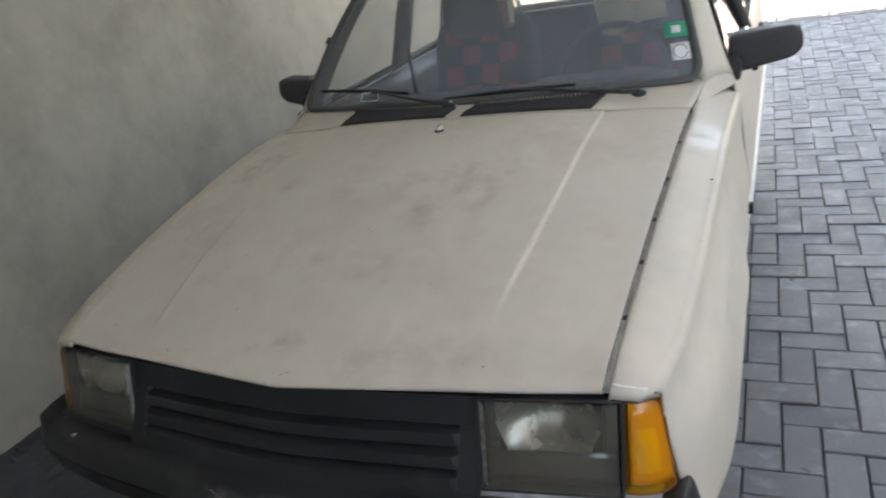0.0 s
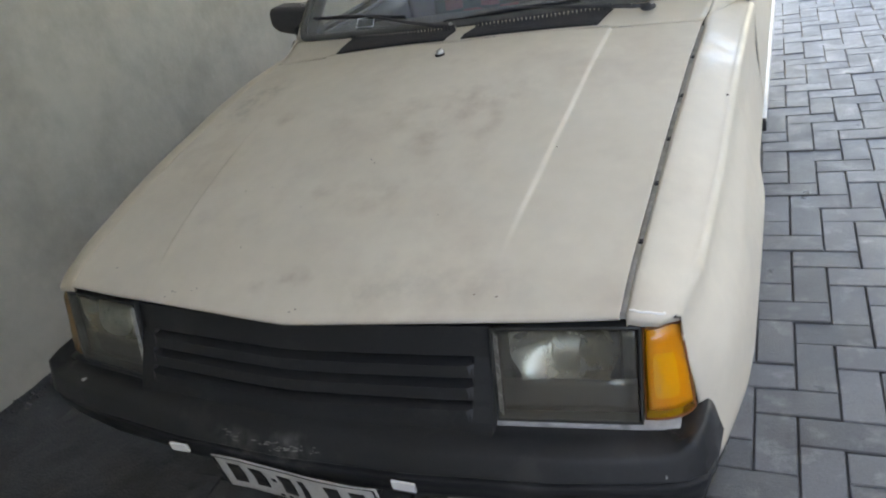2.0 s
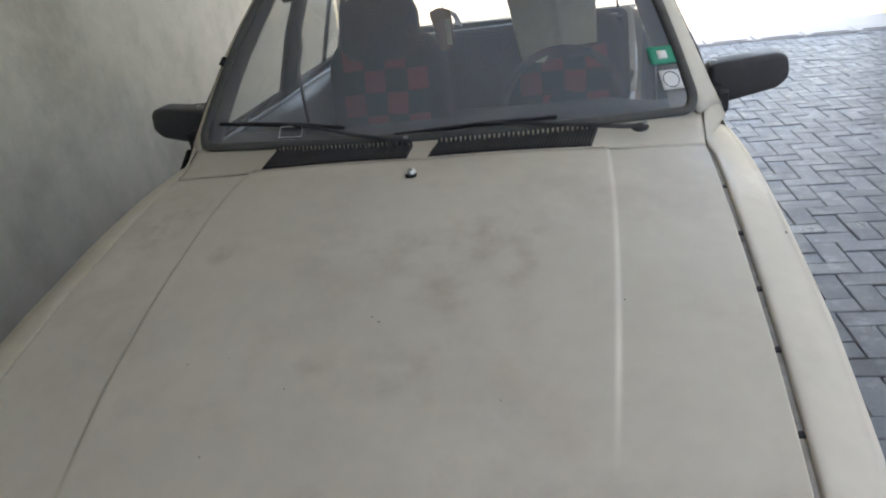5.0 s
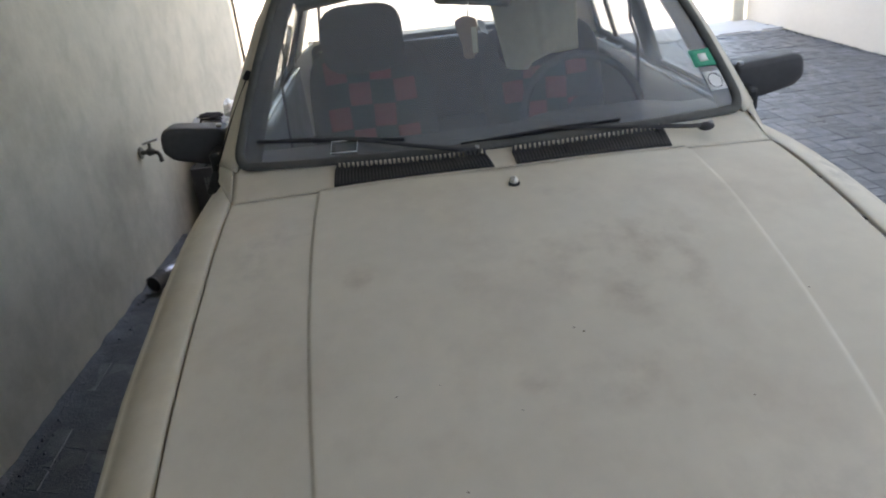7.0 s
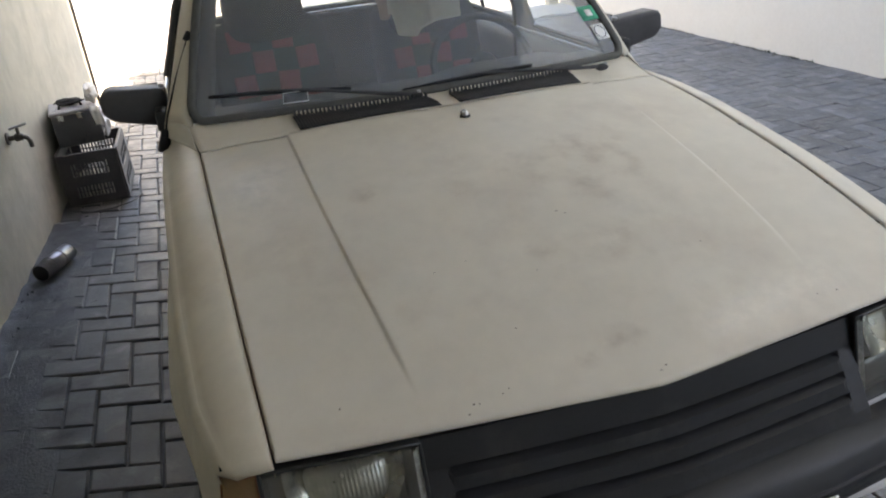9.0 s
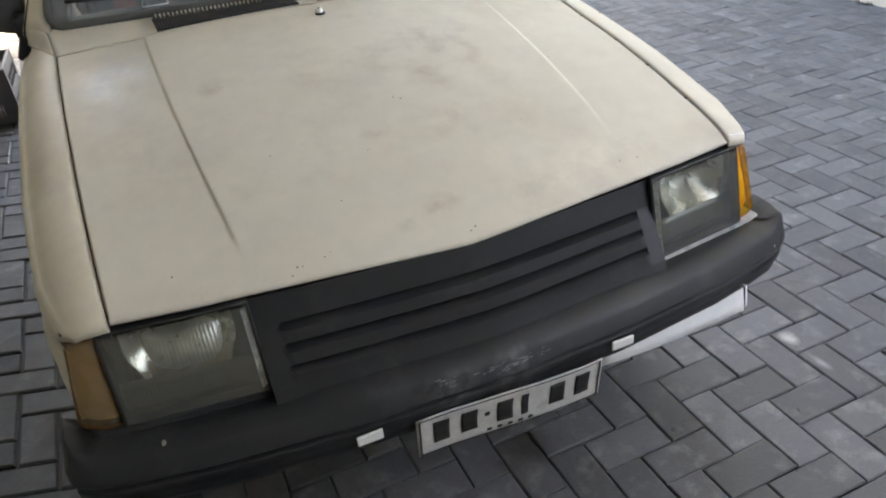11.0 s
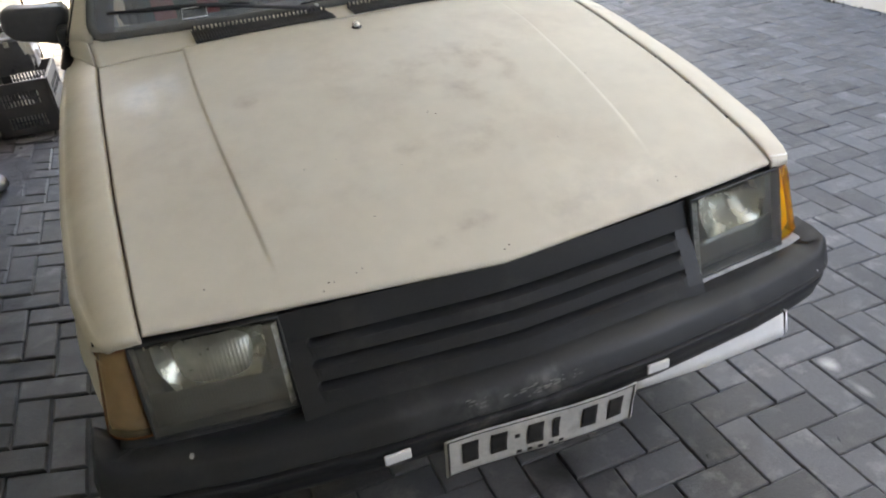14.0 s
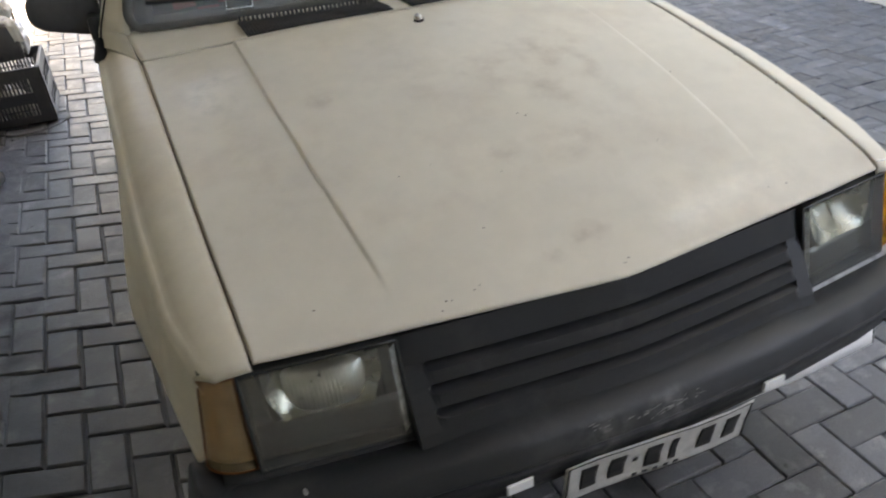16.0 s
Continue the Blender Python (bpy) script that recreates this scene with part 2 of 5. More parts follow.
M_WALL = mat("rendered_wall", (0.465, 0.447, 0.38), 0.9, streak=(0.275, 0.262, 0.225), var=0.07, scale=2.0, fine=16, bump=0.3, bump_scale=13, stain=(0.245, 0.232, 0.198), stain_scale=1.7, stain_at=0.48, stain_amt=0.6, stain_soft=0.22)
M_WALL2 = mat("cream_painted_wall", (0.57, 0.55, 0.50), 0.9, var=0.05, scale=1.2, fine=30, bump=0.2, bump_scale=45, stain=(0.5, 0.47, 0.4), stain_scale=1.2, stain_at=0.58, stain_amt=0.4)
M_CEIL = mat("painted_ceiling", (0.58, 0.57, 0.54), 0.9, var=0.08, scale=2)
M_BED = mat("sand_and_dirt_bed", (0.11, 0.107, 0.102), 0.95, var=0.3, scale=12, fine=150, bump=0.4, bump_scale=200)
OIL_SHADE = (0.022, 0.021, 0.022)
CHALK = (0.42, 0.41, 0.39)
OIL_SPOTS = [(-1.387, 1.945, 0.075, 0.085, 0.95, OIL_SHADE), (-1.33, 1.60, 0.14, 0.075, 0.95, OIL_SHADE), (-1.286, 1.441, 0.075, 0.06, 0.95, OIL_SHADE), (-1.279, 1.314, 0.06, 0.05, 0.9, OIL_SHADE), (-1.193, 1.174, 0.13, 0.06, 0.9, OIL_SHADE), (-1.10, -0.15, 0.30, 0.22, 0.7, OIL_SHADE), (-0.85, 0.05, 0.22, 0.16, 0.7, OIL_SHADE)]
# The last two are broad: shade of the bay put into the paver colour.
PAVER_SPOTS = OIL_SPOTS + [(1.038, 0.073, 0.028, 0.034, 0.9, CHALK), (1.034, -0.039, 0.016, 0.05, 0.6, CHALK), (2.59, 1.31, 0.05, 0.04, 0.5, CHALK), (0.16, 0.07, 0.11, 0.07, 0.85, OIL_SHADE), (-1.2, 0.9, 0.4, 0.9, 0.55, OIL_SHADE), (-1.0, -0.1, 0.8, 0.7, 0.8, OIL_SHADE)]
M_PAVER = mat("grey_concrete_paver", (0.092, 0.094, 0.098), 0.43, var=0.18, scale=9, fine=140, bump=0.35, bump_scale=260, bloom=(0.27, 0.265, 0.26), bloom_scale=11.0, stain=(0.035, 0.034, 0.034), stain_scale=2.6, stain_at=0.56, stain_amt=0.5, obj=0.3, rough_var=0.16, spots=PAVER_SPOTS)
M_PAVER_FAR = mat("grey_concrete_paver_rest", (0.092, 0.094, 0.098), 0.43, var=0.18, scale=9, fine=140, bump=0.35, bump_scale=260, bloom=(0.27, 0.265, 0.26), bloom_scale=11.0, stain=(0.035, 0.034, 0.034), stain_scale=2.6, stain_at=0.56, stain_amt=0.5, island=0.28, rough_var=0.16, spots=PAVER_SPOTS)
M_CLOTH_K = mat("black_seat_cloth", (0.014, 0.014, 0.016), 0.9, var=0.2, scale=14)
M_CLOTH_R = mat("red_seat_cloth", (0.25, 0.028, 0.036), 0.9, var=0.2, bump=0.3, bump_scale=400)
M_TOWEL = mat("cream_cotton_cloth", (0.74, 0.67, 0.45), 0.95, var=0.1, bump=0.3, bump_scale=200)
M_LINING = mat("grey_door_vinyl", (0.10, 0.10, 0.102), 0.4, var=0.15, scale=12)
M_SILL = mat("glossy_door_vinyl", (0.06, 0.062, 0.066), 0.22, var=0.2, scale=10)
M_DASH = mat("dark_dashboard_vinyl", (0.016, 0.016, 0.019), 0.75, var=0.2, bump=0.2, bump_scale=300)
M_BROWN = mat("brown_card", (0.35, 0.2, 0.12), 0.7, var=0.15)
M_CRATE = mat("black_crate_plastic", (0.085, 0.085, 0.092), 0.5, var=0.2)
M_CAN = mat("galvanised_tin", (0.25, 0.25, 0.27), 0.38, metal=0.9, var=0.2, scale=20)
M_RUST = mat("rusty_steel", (0.2, 0.13, 0.09), 0.7, metal=0.4, var=0.3, scale=40)
M_TAP = mat("dark_tap_metal", (0.13, 0.125, 0.115), 0.45, metal=0.7, var=0.3, scale=50)
M_CONC = mat("pale_concrete", (0.5, 0.49, 0.46), 0.85, var=0.1, scale=3, bump=0.2, bump_scale=80)
M_OCHRE = mat("beige_paint", (0.60, 0.55, 0.44), 0.8, var=0.1)
M_RED = mat("red_lamp_plastic", (0.30, 0.06, 0.06), 0.3, var=0.1)
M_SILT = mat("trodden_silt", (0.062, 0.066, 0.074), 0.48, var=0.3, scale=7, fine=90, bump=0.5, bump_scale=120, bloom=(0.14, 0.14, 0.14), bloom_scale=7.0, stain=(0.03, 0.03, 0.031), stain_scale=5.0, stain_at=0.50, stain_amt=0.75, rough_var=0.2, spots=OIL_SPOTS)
# The bluish film is dust plus glare haze painted over the cabin.
M_GLASS = glass_mat("windscreen_glass", dirt=0.33, film_col=(0.41, 0.44, 0.485), ior=1.62)
M_SIDEGLASS = glass_mat("side_glass", tint=(0.95, 0.96, 0.96), dirt=0.02)
M_LENS = glass_mat("lamp_lens_glass", tint=(0.86, 0.88, 0.84), dirt=0.06, film_col=(0.40, 0.40, 0.36), rough=0.2, ior=1.8)
M_AMBER = glass_mat("amber_lens", tint=(1.0, 0.76, 0.04), dirt=0.16, film_col=(0.85, 0.30, 0.02), rough=0.08)
M_AMBER_OLD = glass_mat("faded_amber_lens", tint=(0.86, 0.62, 0.32), dirt=0.30, film_col=(0.44, 0.34, 0.20), rough=0.2)
M_AMBER_RIM = mat("dark_amber_edge", (0.20, 0.075, 0.02), 0.35, var=0.25, scale=60)
M_MIRROR = mat("mirror_silver", (0.9, 0.9, 0.9), 0.02, metal=1.0, var=0.0, rough_var=0.0)


# ---- mesh helpers ----
def mesh_from(name, verts, faces, material, smooth=True):
    me = bpy.data.meshes.new(name)
    me.from_pydata([tuple(v) for v in verts], [], faces)
    me.materials.append(material)
    if smooth:
        me.polygons.foreach_set("use_smooth", [True] * len(me.polygons))
    me.update()
    return me


def put(name, me, parent=None, label=""):
    ob = new(name, me)
    ob.parent = parent
    return tagged(ob, label) if label else ob


def part(name, bm, material, parent=None, label="", smooth=False):
    me = bpy.data.meshes.new(name)
    bmesh.ops.recalc_face_normals(bm, faces=bm.faces)
    bm.to_mesh(me)
    bm.free()
    me.materials.append(material)
    if smooth:
        me.polygons.foreach_set("use_smooth", [True] * len(me.polygons))
    return put(name, me, parent, label)


def thing(name, label, category, at=(0, 0, 0), group=""):
    ob = new(name)
    ob.empty_display_size = 0.1
    ob.location = at
    return tagged(ob, label, category, group)


def sheet(name, fn, nu, nv, material, parent=None, thick=0.0015, label="", smooth=True):
    """A panel from fn(u, v) with u, v in 0..1, given thickness."""
    vs = [fn(i / nu, j / nv) for j in range(nv + 1) for i in range(nu + 1)]
    fs = [(j * (nu + 1) + i, j * (nu + 1) + i + 1, (j + 1) * (nu + 1) + i + 1, (j + 1) * (nu + 1) + i) for j in range(nv) for i in range(nu)]
    ob = put(name, mesh_from(name, vs, fs, material, smooth), parent, label)
    if thick:
        so = ob.modifiers.new("thickness", "SOLIDIFY")
        so.thickness, so.offset = thick, 0.0
    return ob


def sweep(name, path, radius, material, parent=None, label="", sides=8, closed=False, flat=1.0, up=(0, 0, 1)):
    """A rod of the given radius along a path; flat squeezes it along up."""
    pts = [Vector(p) for p in path]
    n = len(pts)
    vs, fs = [], []
    for i, p in enumerate(pts):
        a = pts[(i - 1) % n] if closed or i else p
        b = pts[(i + 1) % n] if closed or i < n - 1 else p
        d = (b - a).normalized()
        side = d.cross(Vector(up))
        side = side.normalized() if side.length > 1e-4 else Vector((1, 0, 0))
        top = side.cross(d).normalized()
        r = radius(i / max(1, n - 1)) if callable(radius) else radius
        for k in range(sides):
            an = 2 * math.pi * k / sides
            vs.append(p + side * math.cos(an) * r + top * math.sin(an) * r * flat)
    last = n if closed else n - 1
    for i in range(last):
        for k in range(sides):
            a, b = i * sides + k, i * sides + (k + 1) % sides
            c, d = ((i + 1) % n) * sides + (k + 1) % sides, ((i + 1) % n) * sides + k
            fs.append((a, b, c, d))
    if not closed:
        fs.append(tuple(range(sides - 1, -1, -1)))
        fs.append(tuple((n - 1) * sides + k for k in range(sides)))
    return put(name, mesh_from(name, vs, fs, material), parent, label)


def profile_sweep(name, path, prof, material, parent=None, label="", smooth=True):
    """prof(i) gives the closed list of points of section i."""
    secs = [prof(p) for p in path]
    m = len(secs[0])
    vs = [v for s in secs for v in s]
    fs = [(i * m + k, i * m + (k + 1) % m, (i + 1) * m + (k + 1) % m, (i + 1) * m + k) for i in range(len(secs) - 1) for k in range(m)]
    fs.append(tuple(range(m - 1, -1, -1)))
    fs.append(tuple((len(secs) - 1) * m + k for k in range(m)))
    return put(name, mesh_from(name, vs, fs, material, smooth), parent, label)


def box_bm(cx, cy, cz, sx, sy, sz, bevel=0.0, seg=2, m=None, bm=None):
    bm = bm or bmesh.new()
    r = bmesh.ops.create_cube(bm, size=1.0)
    bmesh.ops.scale(bm, vec=(sx, sy, sz), verts=r["verts"])
    if bevel:
        es = list({e for v in r["verts"] for e in v.link_edges})
        got = bmesh.ops.bevel(bm, geom=es, offset=bevel, segments=seg, affect="EDGES", profile=0.5)
        vs = list({v for f in got["faces"] for v in f.verts} | {v for v in r["verts"] if v.is_valid})
    else:
        vs = r["verts"]
    mm = Matrix.Translation((cx, cy, cz)) @ (m if m is not None else Matrix())
    bmesh.ops.transform(bm, matrix=mm, verts=vs)
    return bm


def box(name, c, s, material, parent=None, bevel=0.004, label="", m=None, seg=2):
    return part(name, box_bm(*c, *s, bevel, seg, m), material, parent, label)


def cyl(name, a, b, r, material, parent=None, label="", sides=20, r2=None, bevel=0.0):
    a, b = Vector(a), Vector(b)
    bm = bmesh.new()
    bmesh.ops.create_cone(bm, cap_ends=True, segments=sides, radius1=r, radius2=r if r2 is None else r2, depth=(b - a).length)
    if bevel:
        bmesh.ops.bevel(bm, geom=[e for e in bm.edges if len(e.link_faces) == 2 and any(len(f.verts) > 4 for f in e.link_faces)], offset=bevel, segments=2, affect="EDGES")
    q = Vector((0, 0, 1)).rotation_difference(b - a).to_matrix().to_4x4()
    bmesh.ops.transform(bm, matrix=Matrix.Translation((a + b) / 2) @ q, verts=bm.verts)
    ob = part(name, bm, material, parent, label)
    for p in ob.data.polygons:
        p.use_smooth = len(p.vertices) == 4
    return ob


def lerp(a, b, t):
    return a + (b - a) * t


def smooth01(t):
    t = min(max(t, 0.0), 1.0)
    return t * t * (3 - 2 * t)


def interp(x, xs, ys):
    return float(np.interp(x, xs, ys))


# ---- setting ----
LEFT = lambda y: -1.71 + 0.040 * y
RIGHT_X = 3.98
ROOF_END = 3.75

gm = mesh_from("ground", [(-90, -90, -0.018), (90, -90, -0.018), (90, 90, -0.018), (-90, 90, -0.018)], [(0, 1, 2, 3)], M_BED, False)
tagged(put("ground", gm), "dark sandy ground under the paving", "ground", kind="structure")


def wall_run(name, a, b, h, thick, material, label, z0=-0.03):
    """A wall from a to b with its seen face on the line a-b and its body to the right of that way."""
    a, b = Vector((*a, 0)), Vector((*b, 0))
    d = (b - a).normalized()
    n = Vector((d.y, -d.x, 0)) * thick
    vs = [a, b, b + n, a + n]
    vs = [v + Vector((0, 0, z0)) for v in vs] + [v + Vector((0, 0, h)) for v in vs]
    fs = [(0, 1, 5, 4), (1, 2, 6, 5), (2, 3, 7, 6), (3, 0, 4, 7), (4, 5, 6, 7), (3, 2, 1, 0)]
    return tagged(put(name, mesh_from(name, vs, fs, material, False)), label, "wall", kind="structure")


wall_run("wall_west", (LEFT(5.45), 5.45), (LEFT(-6), -6), 2.7, 0.2, M_WALL, "grey-cream rendered garage wall with damp stains")
wall_run("wall_west_yard", (LEFT(14), 14), (LEFT(5.49), 5.49), 2.7, 0.2, M_WALL2, "sunlit cream boundary wall beyond the garage")
# Only the foot of the east walls is in view; the height is added for shade.
wall_run("wall_east", (RIGHT_X, -2.2), (RIGHT_X, 5.4), 9.0, 0.2, M_WALL2, "cream painted boundary wall with mossy foot, raised out of view to block the sun")
# Unseen: kept low so that light comes in from the south-east.
wall_run("wall_east_low", (RIGHT_X, -6), (RIGHT_X, -2.2), 2.7, 0.2, M_WALL2, "unseen lower cream wall, added to let in light from the south-east")
wall_run("wall_east_yard", (RIGHT_X, 5.4), (RIGHT_X, 8.3), 6.8, 0.2, M_WALL2, "cream painted boundary wall with mossy foot, raised out of view to block the sun")
# Both south walls are unseen; the first is added to shade the car's front.
wall_run("wall_south_bay", (LEFT(-2.3), -2.3), (1.3, -2.3), 2.7, 0.2, M_WALL, "unseen rendered wall, added to darken the garage bay")
wall_run("wall_south", (LEFT(-6), -6), (RIGHT_X, -6), 2.7, 0.2, M_WALL2, "unseen plain cream wall, added to close the yard")
# unseen roof over the bay by the west wall; its open east side lets sky light in
ROOF_X = 1.42
cv = [(-2.0, -6.2, 2.7), (ROOF_X, -6.2, 2.7), (ROOF_X, ROOF_END, 2.7), (-2.0, ROOF_END, 2.7)]
cv += [(x, y, 2.86) for x, y, z in cv]
cf = [(0, 1, 2, 3), (7, 6, 5, 4)] + [(i, (i + 1) % 4, (i + 1) % 4 + 4, i + 4) for i in range(4)]
tagged(put("ceiling", mesh_from("ceiling", cv, cf, M_CEIL, False)), "unseen plain concrete garage ceiling", "ceiling", kind="structure")


# ---- the car ----
car = thing("car", "old cream compact sedan with black plastic bumper, parked on pavers", "car")


def hood_z(x, y):
    crown = 0.03 * min(max(y / 0.6, 0), 1)
    nose = 0.016 * (1 - math.exp(-max(y, 0) / 0.03)) * math.exp(-max(y, 0) / 0.2) * (x / 0.62) ** 2
    return nose + 0.752 + 0.38 * y - 0.17 * y * y - crown * (x / 0.62) ** 2 + 0.011 * (1 - (x / 0.62) ** 2) * (1 - smooth01(y / 0.5))


def gap_x(y):
    return interp(y, [0.0, 0.3, 0.6, 1.0, 1.2], [0.622, 0.636, 0.647, 0.660, 0.676])


def hood_front(x):
    return -0.056 + 0.057 * (abs(x) / 0.62) ** 1.12


def hood_rear(x):
    a = abs(x)
    return interp(a, [0.0, 0.40, 0.66], [0.955, 0.985, 1.028])


def crease_x(y):
    return 0.384 + 0.11 * y - 0.056 * y * y


def crease_lift(x, y):
    side = smooth01((x + 0.3) / 0.6)
    return lerp(0.0044, 0.0050, side) * smooth01((crease_x(y) - abs(x)) / lerp(0.0062, 0.0105, side) + 0.5) * smooth01((y - lerp(0.02, 0.06, side)) / lerp(0.12, 0.22, side))


def dent(x, y):
    """Shallow waves and dents of old sheet metal."""
    return 0.0035 * noise.noise((x * 4.0, y * 4.0, 3.1)) + 0.0012 * noise.noise((x * 11.0, y * 11.0, 7.7))


def hood_fn(u, v):
    s = 2 * u - 1
    lip = 3.0 / 60
    if v < lip:
        k = v / lip
        x = s * (gap_x(0) - 0.003)
        y0 = hood_front(x)
        an = (1 - k) * 2.2
        return (x, y0 + 0.010 - 0.010 * math.sin(min(an, 1.57)) + max(0, an - 1.57) * 0.008, hood_z(x, y0 + 0.012) - 0.007 + 0.007 * math.cos(min(an, 1.57)) - max(0, an - 1.57) * 0.008)
    k = (v - lip) / (1 - lip)
    x0 = s * 0.64
    y = lerp(hood_front(x0) + 0.012, hood_rear(x0) - 0.0015, k)
    x = s * (gap_x(y) - 0.003)
    lip_z = 0.010 if s < -0.999 else 0.0      # edge turned down along the fenders
    return (x, y, hood_z(x, y) - lip_z + crease_lift(x, y) + dent(x, y) * smooth01(k * 8) * smooth01((1 - abs(s)) * 12))


hood = sheet("hood", hood_fn, 480, 60, M_PAINT, car, 0.002, "cream hood with smudges, chips and two pressed creases")


# cowl between hood and windscreen
def screen_base(x):
    return (x, 1.115 + 0.085 * (x / 0.67) ** 2, 0.963 - 0.006 * (x / 0.67) ** 2)


def cowl_fn(u, v):
    s = 2 * u - 1
    x = s * lerp(0.659, 0.684, v)
    b = screen_base(x)
    y = lerp(hood_rear(x) + 0.001, b[1] + 0.03, v)
    z = lerp(hood_z(x, hood_rear(x)) + crease_lift(x, 0.9), b[2] - 0.002, smooth01(v))
    return (x, y, z)


sheet("cowl", cowl_fn, 80, 10, M_PAINT, car, 0.002)
# black floor under the gaps of the hood
def under_fn(u, v):
    x, y = lerp(-0.7, 0.7, u), lerp(0.03, 1.05, v)
    return (x, y, hood_z(x, y) - 0.028)
sheet("inner_tray", under_fn, 20, 12, M_DARK, car, 0.002)


# dusty channel seen in the wide gap on the driver's side
sheet("gap_channel", lambda u, v: (gap_x(lerp(0.006, 1.0, v)) + lerp(-0.004, 0.016, u), lerp(0.006, 1.0, v), hood_z(gap_x(lerp(0.006, 1.0, v)), lerp(0.006, 1.0, v)) - 0.0050), 2, 40, M_GAP, car, 0.002)
sheet("gap_channel", lambda u, v: (-gap_x(lerp(0.02, 1.0, v)) + lerp(-0.008, 0.006, u), lerp(0.02, 1.0, v), hood_z(gap_x(lerp(0.02, 1.0, v)), lerp(0.02, 1.0, v)) - 0.010), 2, 40, M_RUST, car, 0.002)
for gy in (0.16, 0.31, 0.45, 0.62, 0.80):
    box("rubber_stop", (gap_x(gy) + 0.003, gy, hood_z(gap_x(gy), gy) - 0.008), (0.010, 0.016, 0.010), M_DARK, car, 0.002)

# washer nozzle
bm = bmesh.new()
bmesh.ops.create_uvsphere(bm, u_segments=14, v_segments=8, radius=0.011)
bmesh.ops.scale(bm, vec=(0.9, 1.4, 0.9), verts=bm.verts)
bmesh.ops.translate(bm, vec=(0.003, 0.863, hood_z(0, 0.863) + 0.010), verts=bm.verts)
nozzle = part("washer_nozzle", bm, M_CHROME, car, "small chrome washer jet", True)
cyl("nozzle_base", (0.003, 0.857, hood_z(0, 0.86) + 0.002), (0.003, 0.857, hood_z(0, 0.86) + 0.008), 0.013, M_DARK, nozzle)


def vent(sign):
    """A ribbed black air intake in front of the windscreen."""
    def edge(k, f):
        x = sign * lerp(lerp(0.026, 0.032, f), lerp(0.402, 0.422 if sign > 0 else 0.406, f), k)
        y = hood_rear(x) + 0.004 + (screen_base(x)[1] - 0.046 - hood_rear(x)) * f
        return x, y
    def top_fn(u, v):
        x, y = edge(u, v)
        fx, fy = edge(u, 0)
        z = lerp(hood_z(fx, hood_rear(fx)) + crease_lift(fx, 0.9), 0.960, smooth01(v))
        return (x, y, z + 0.0035 + 0.002 * math.sin(math.pi * v))
    ob = sheet("vent_grille", top_fn, 24, 6, M_DARK, car, 0.003, "black ribbed plastic air intake")
    vs, fs = [], []
    n = 46
    for i in range(n):
        k0, k1 = (i + 0.2) / n, (i + 0.62) / n
        b = len(vs)
        for k in (k0, k1):
            for f, h in ((0.03, 0.003), (0.20, 0.007), (0.97, 0.008), (0.97, 0.0)):
                p = top_fn(k, f)
                vs.append((p[0], p[1], p[2] + h - 0.002))
        fs += [(b, b + 1, b + 5, b + 4), (b + 1, b + 2, b + 6, b + 5), (b + 2, b + 3, b + 7, b + 6), (b, b + 4, b + 7, b + 3), (b + 3, b + 2, b + 1, b), (b + 4, b + 5, b + 6, b + 7)]
    put("ribs", mesh_from("ribs", vs, fs, M_RIB, False), ob)
    # row of upright teeth along the rear edge
    vs, fs = [], []
    n = 33
    for i in range(n):
        b = len(vs)
        for k in ((i + 0.15) / n, (i + 0.60) / n):
            for f, h in ((0.90, 0.006), (0.99, 0.019), (1.03, 0.018), (1.03, 0.0)):
                p = top_fn(k, f)
                vs.append((p[0], p[1], p[2] + h - 0.002))
        fs += [(b, b + 1, b + 5, b + 4), (b + 1, b + 2, b + 6, b + 5), (b + 2, b + 3, b + 7, b + 6), (b, b + 4, b + 7, b + 3), (b + 3, b + 2, b + 1, b), (b + 4, b + 5, b + 6, b + 7)]
    put("teeth", mesh_from("teeth", vs, fs, M_RIB, False), ob)
    # pale lip of the cowl behind the teeth
    sheet("cowl_lip", lambda u, v: (lambda p: (p[0], p[1], p[2] + lerp(0.0, 0.0095, v)))(top_fn(lerp(0.01, 0.985, u), lerp(1.07, 1.16, v))), 24, 2, M_PAINT, ob, 0.002)
    return ob


vent(-1)
vent(1)


# ---- fenders, doors and flanks ----
ARCH_R, ARCH_Z, FRONT_WHEEL, REAR_WHEEL = 0.302, 0.280, 0.590, 2.96


def arch(y, low=0.20):
    for wy in (FRONT_WHEEL, REAR_WHEEL):
        d = abs(y - wy)
        if d < ARCH_R:
            return max(low, ARCH_Z + math.sqrt(ARCH_R ** 2 - d * d))
    return low


def flank_x(z):
    return interp(z, [0.18, 0.30, 0.45, 0.58, 0.70, 0.80, 0.86, 0.92], [0.715, 0.755, 0.782, 0.790, 0.780, 0.770, 0.764, 0.752])


def nose_x(z):
    return interp(z, [0.30, 0.45, 0.575, 0.73, 0.76], [0.735, 0.738, 0.724, 0.704, 0.700])


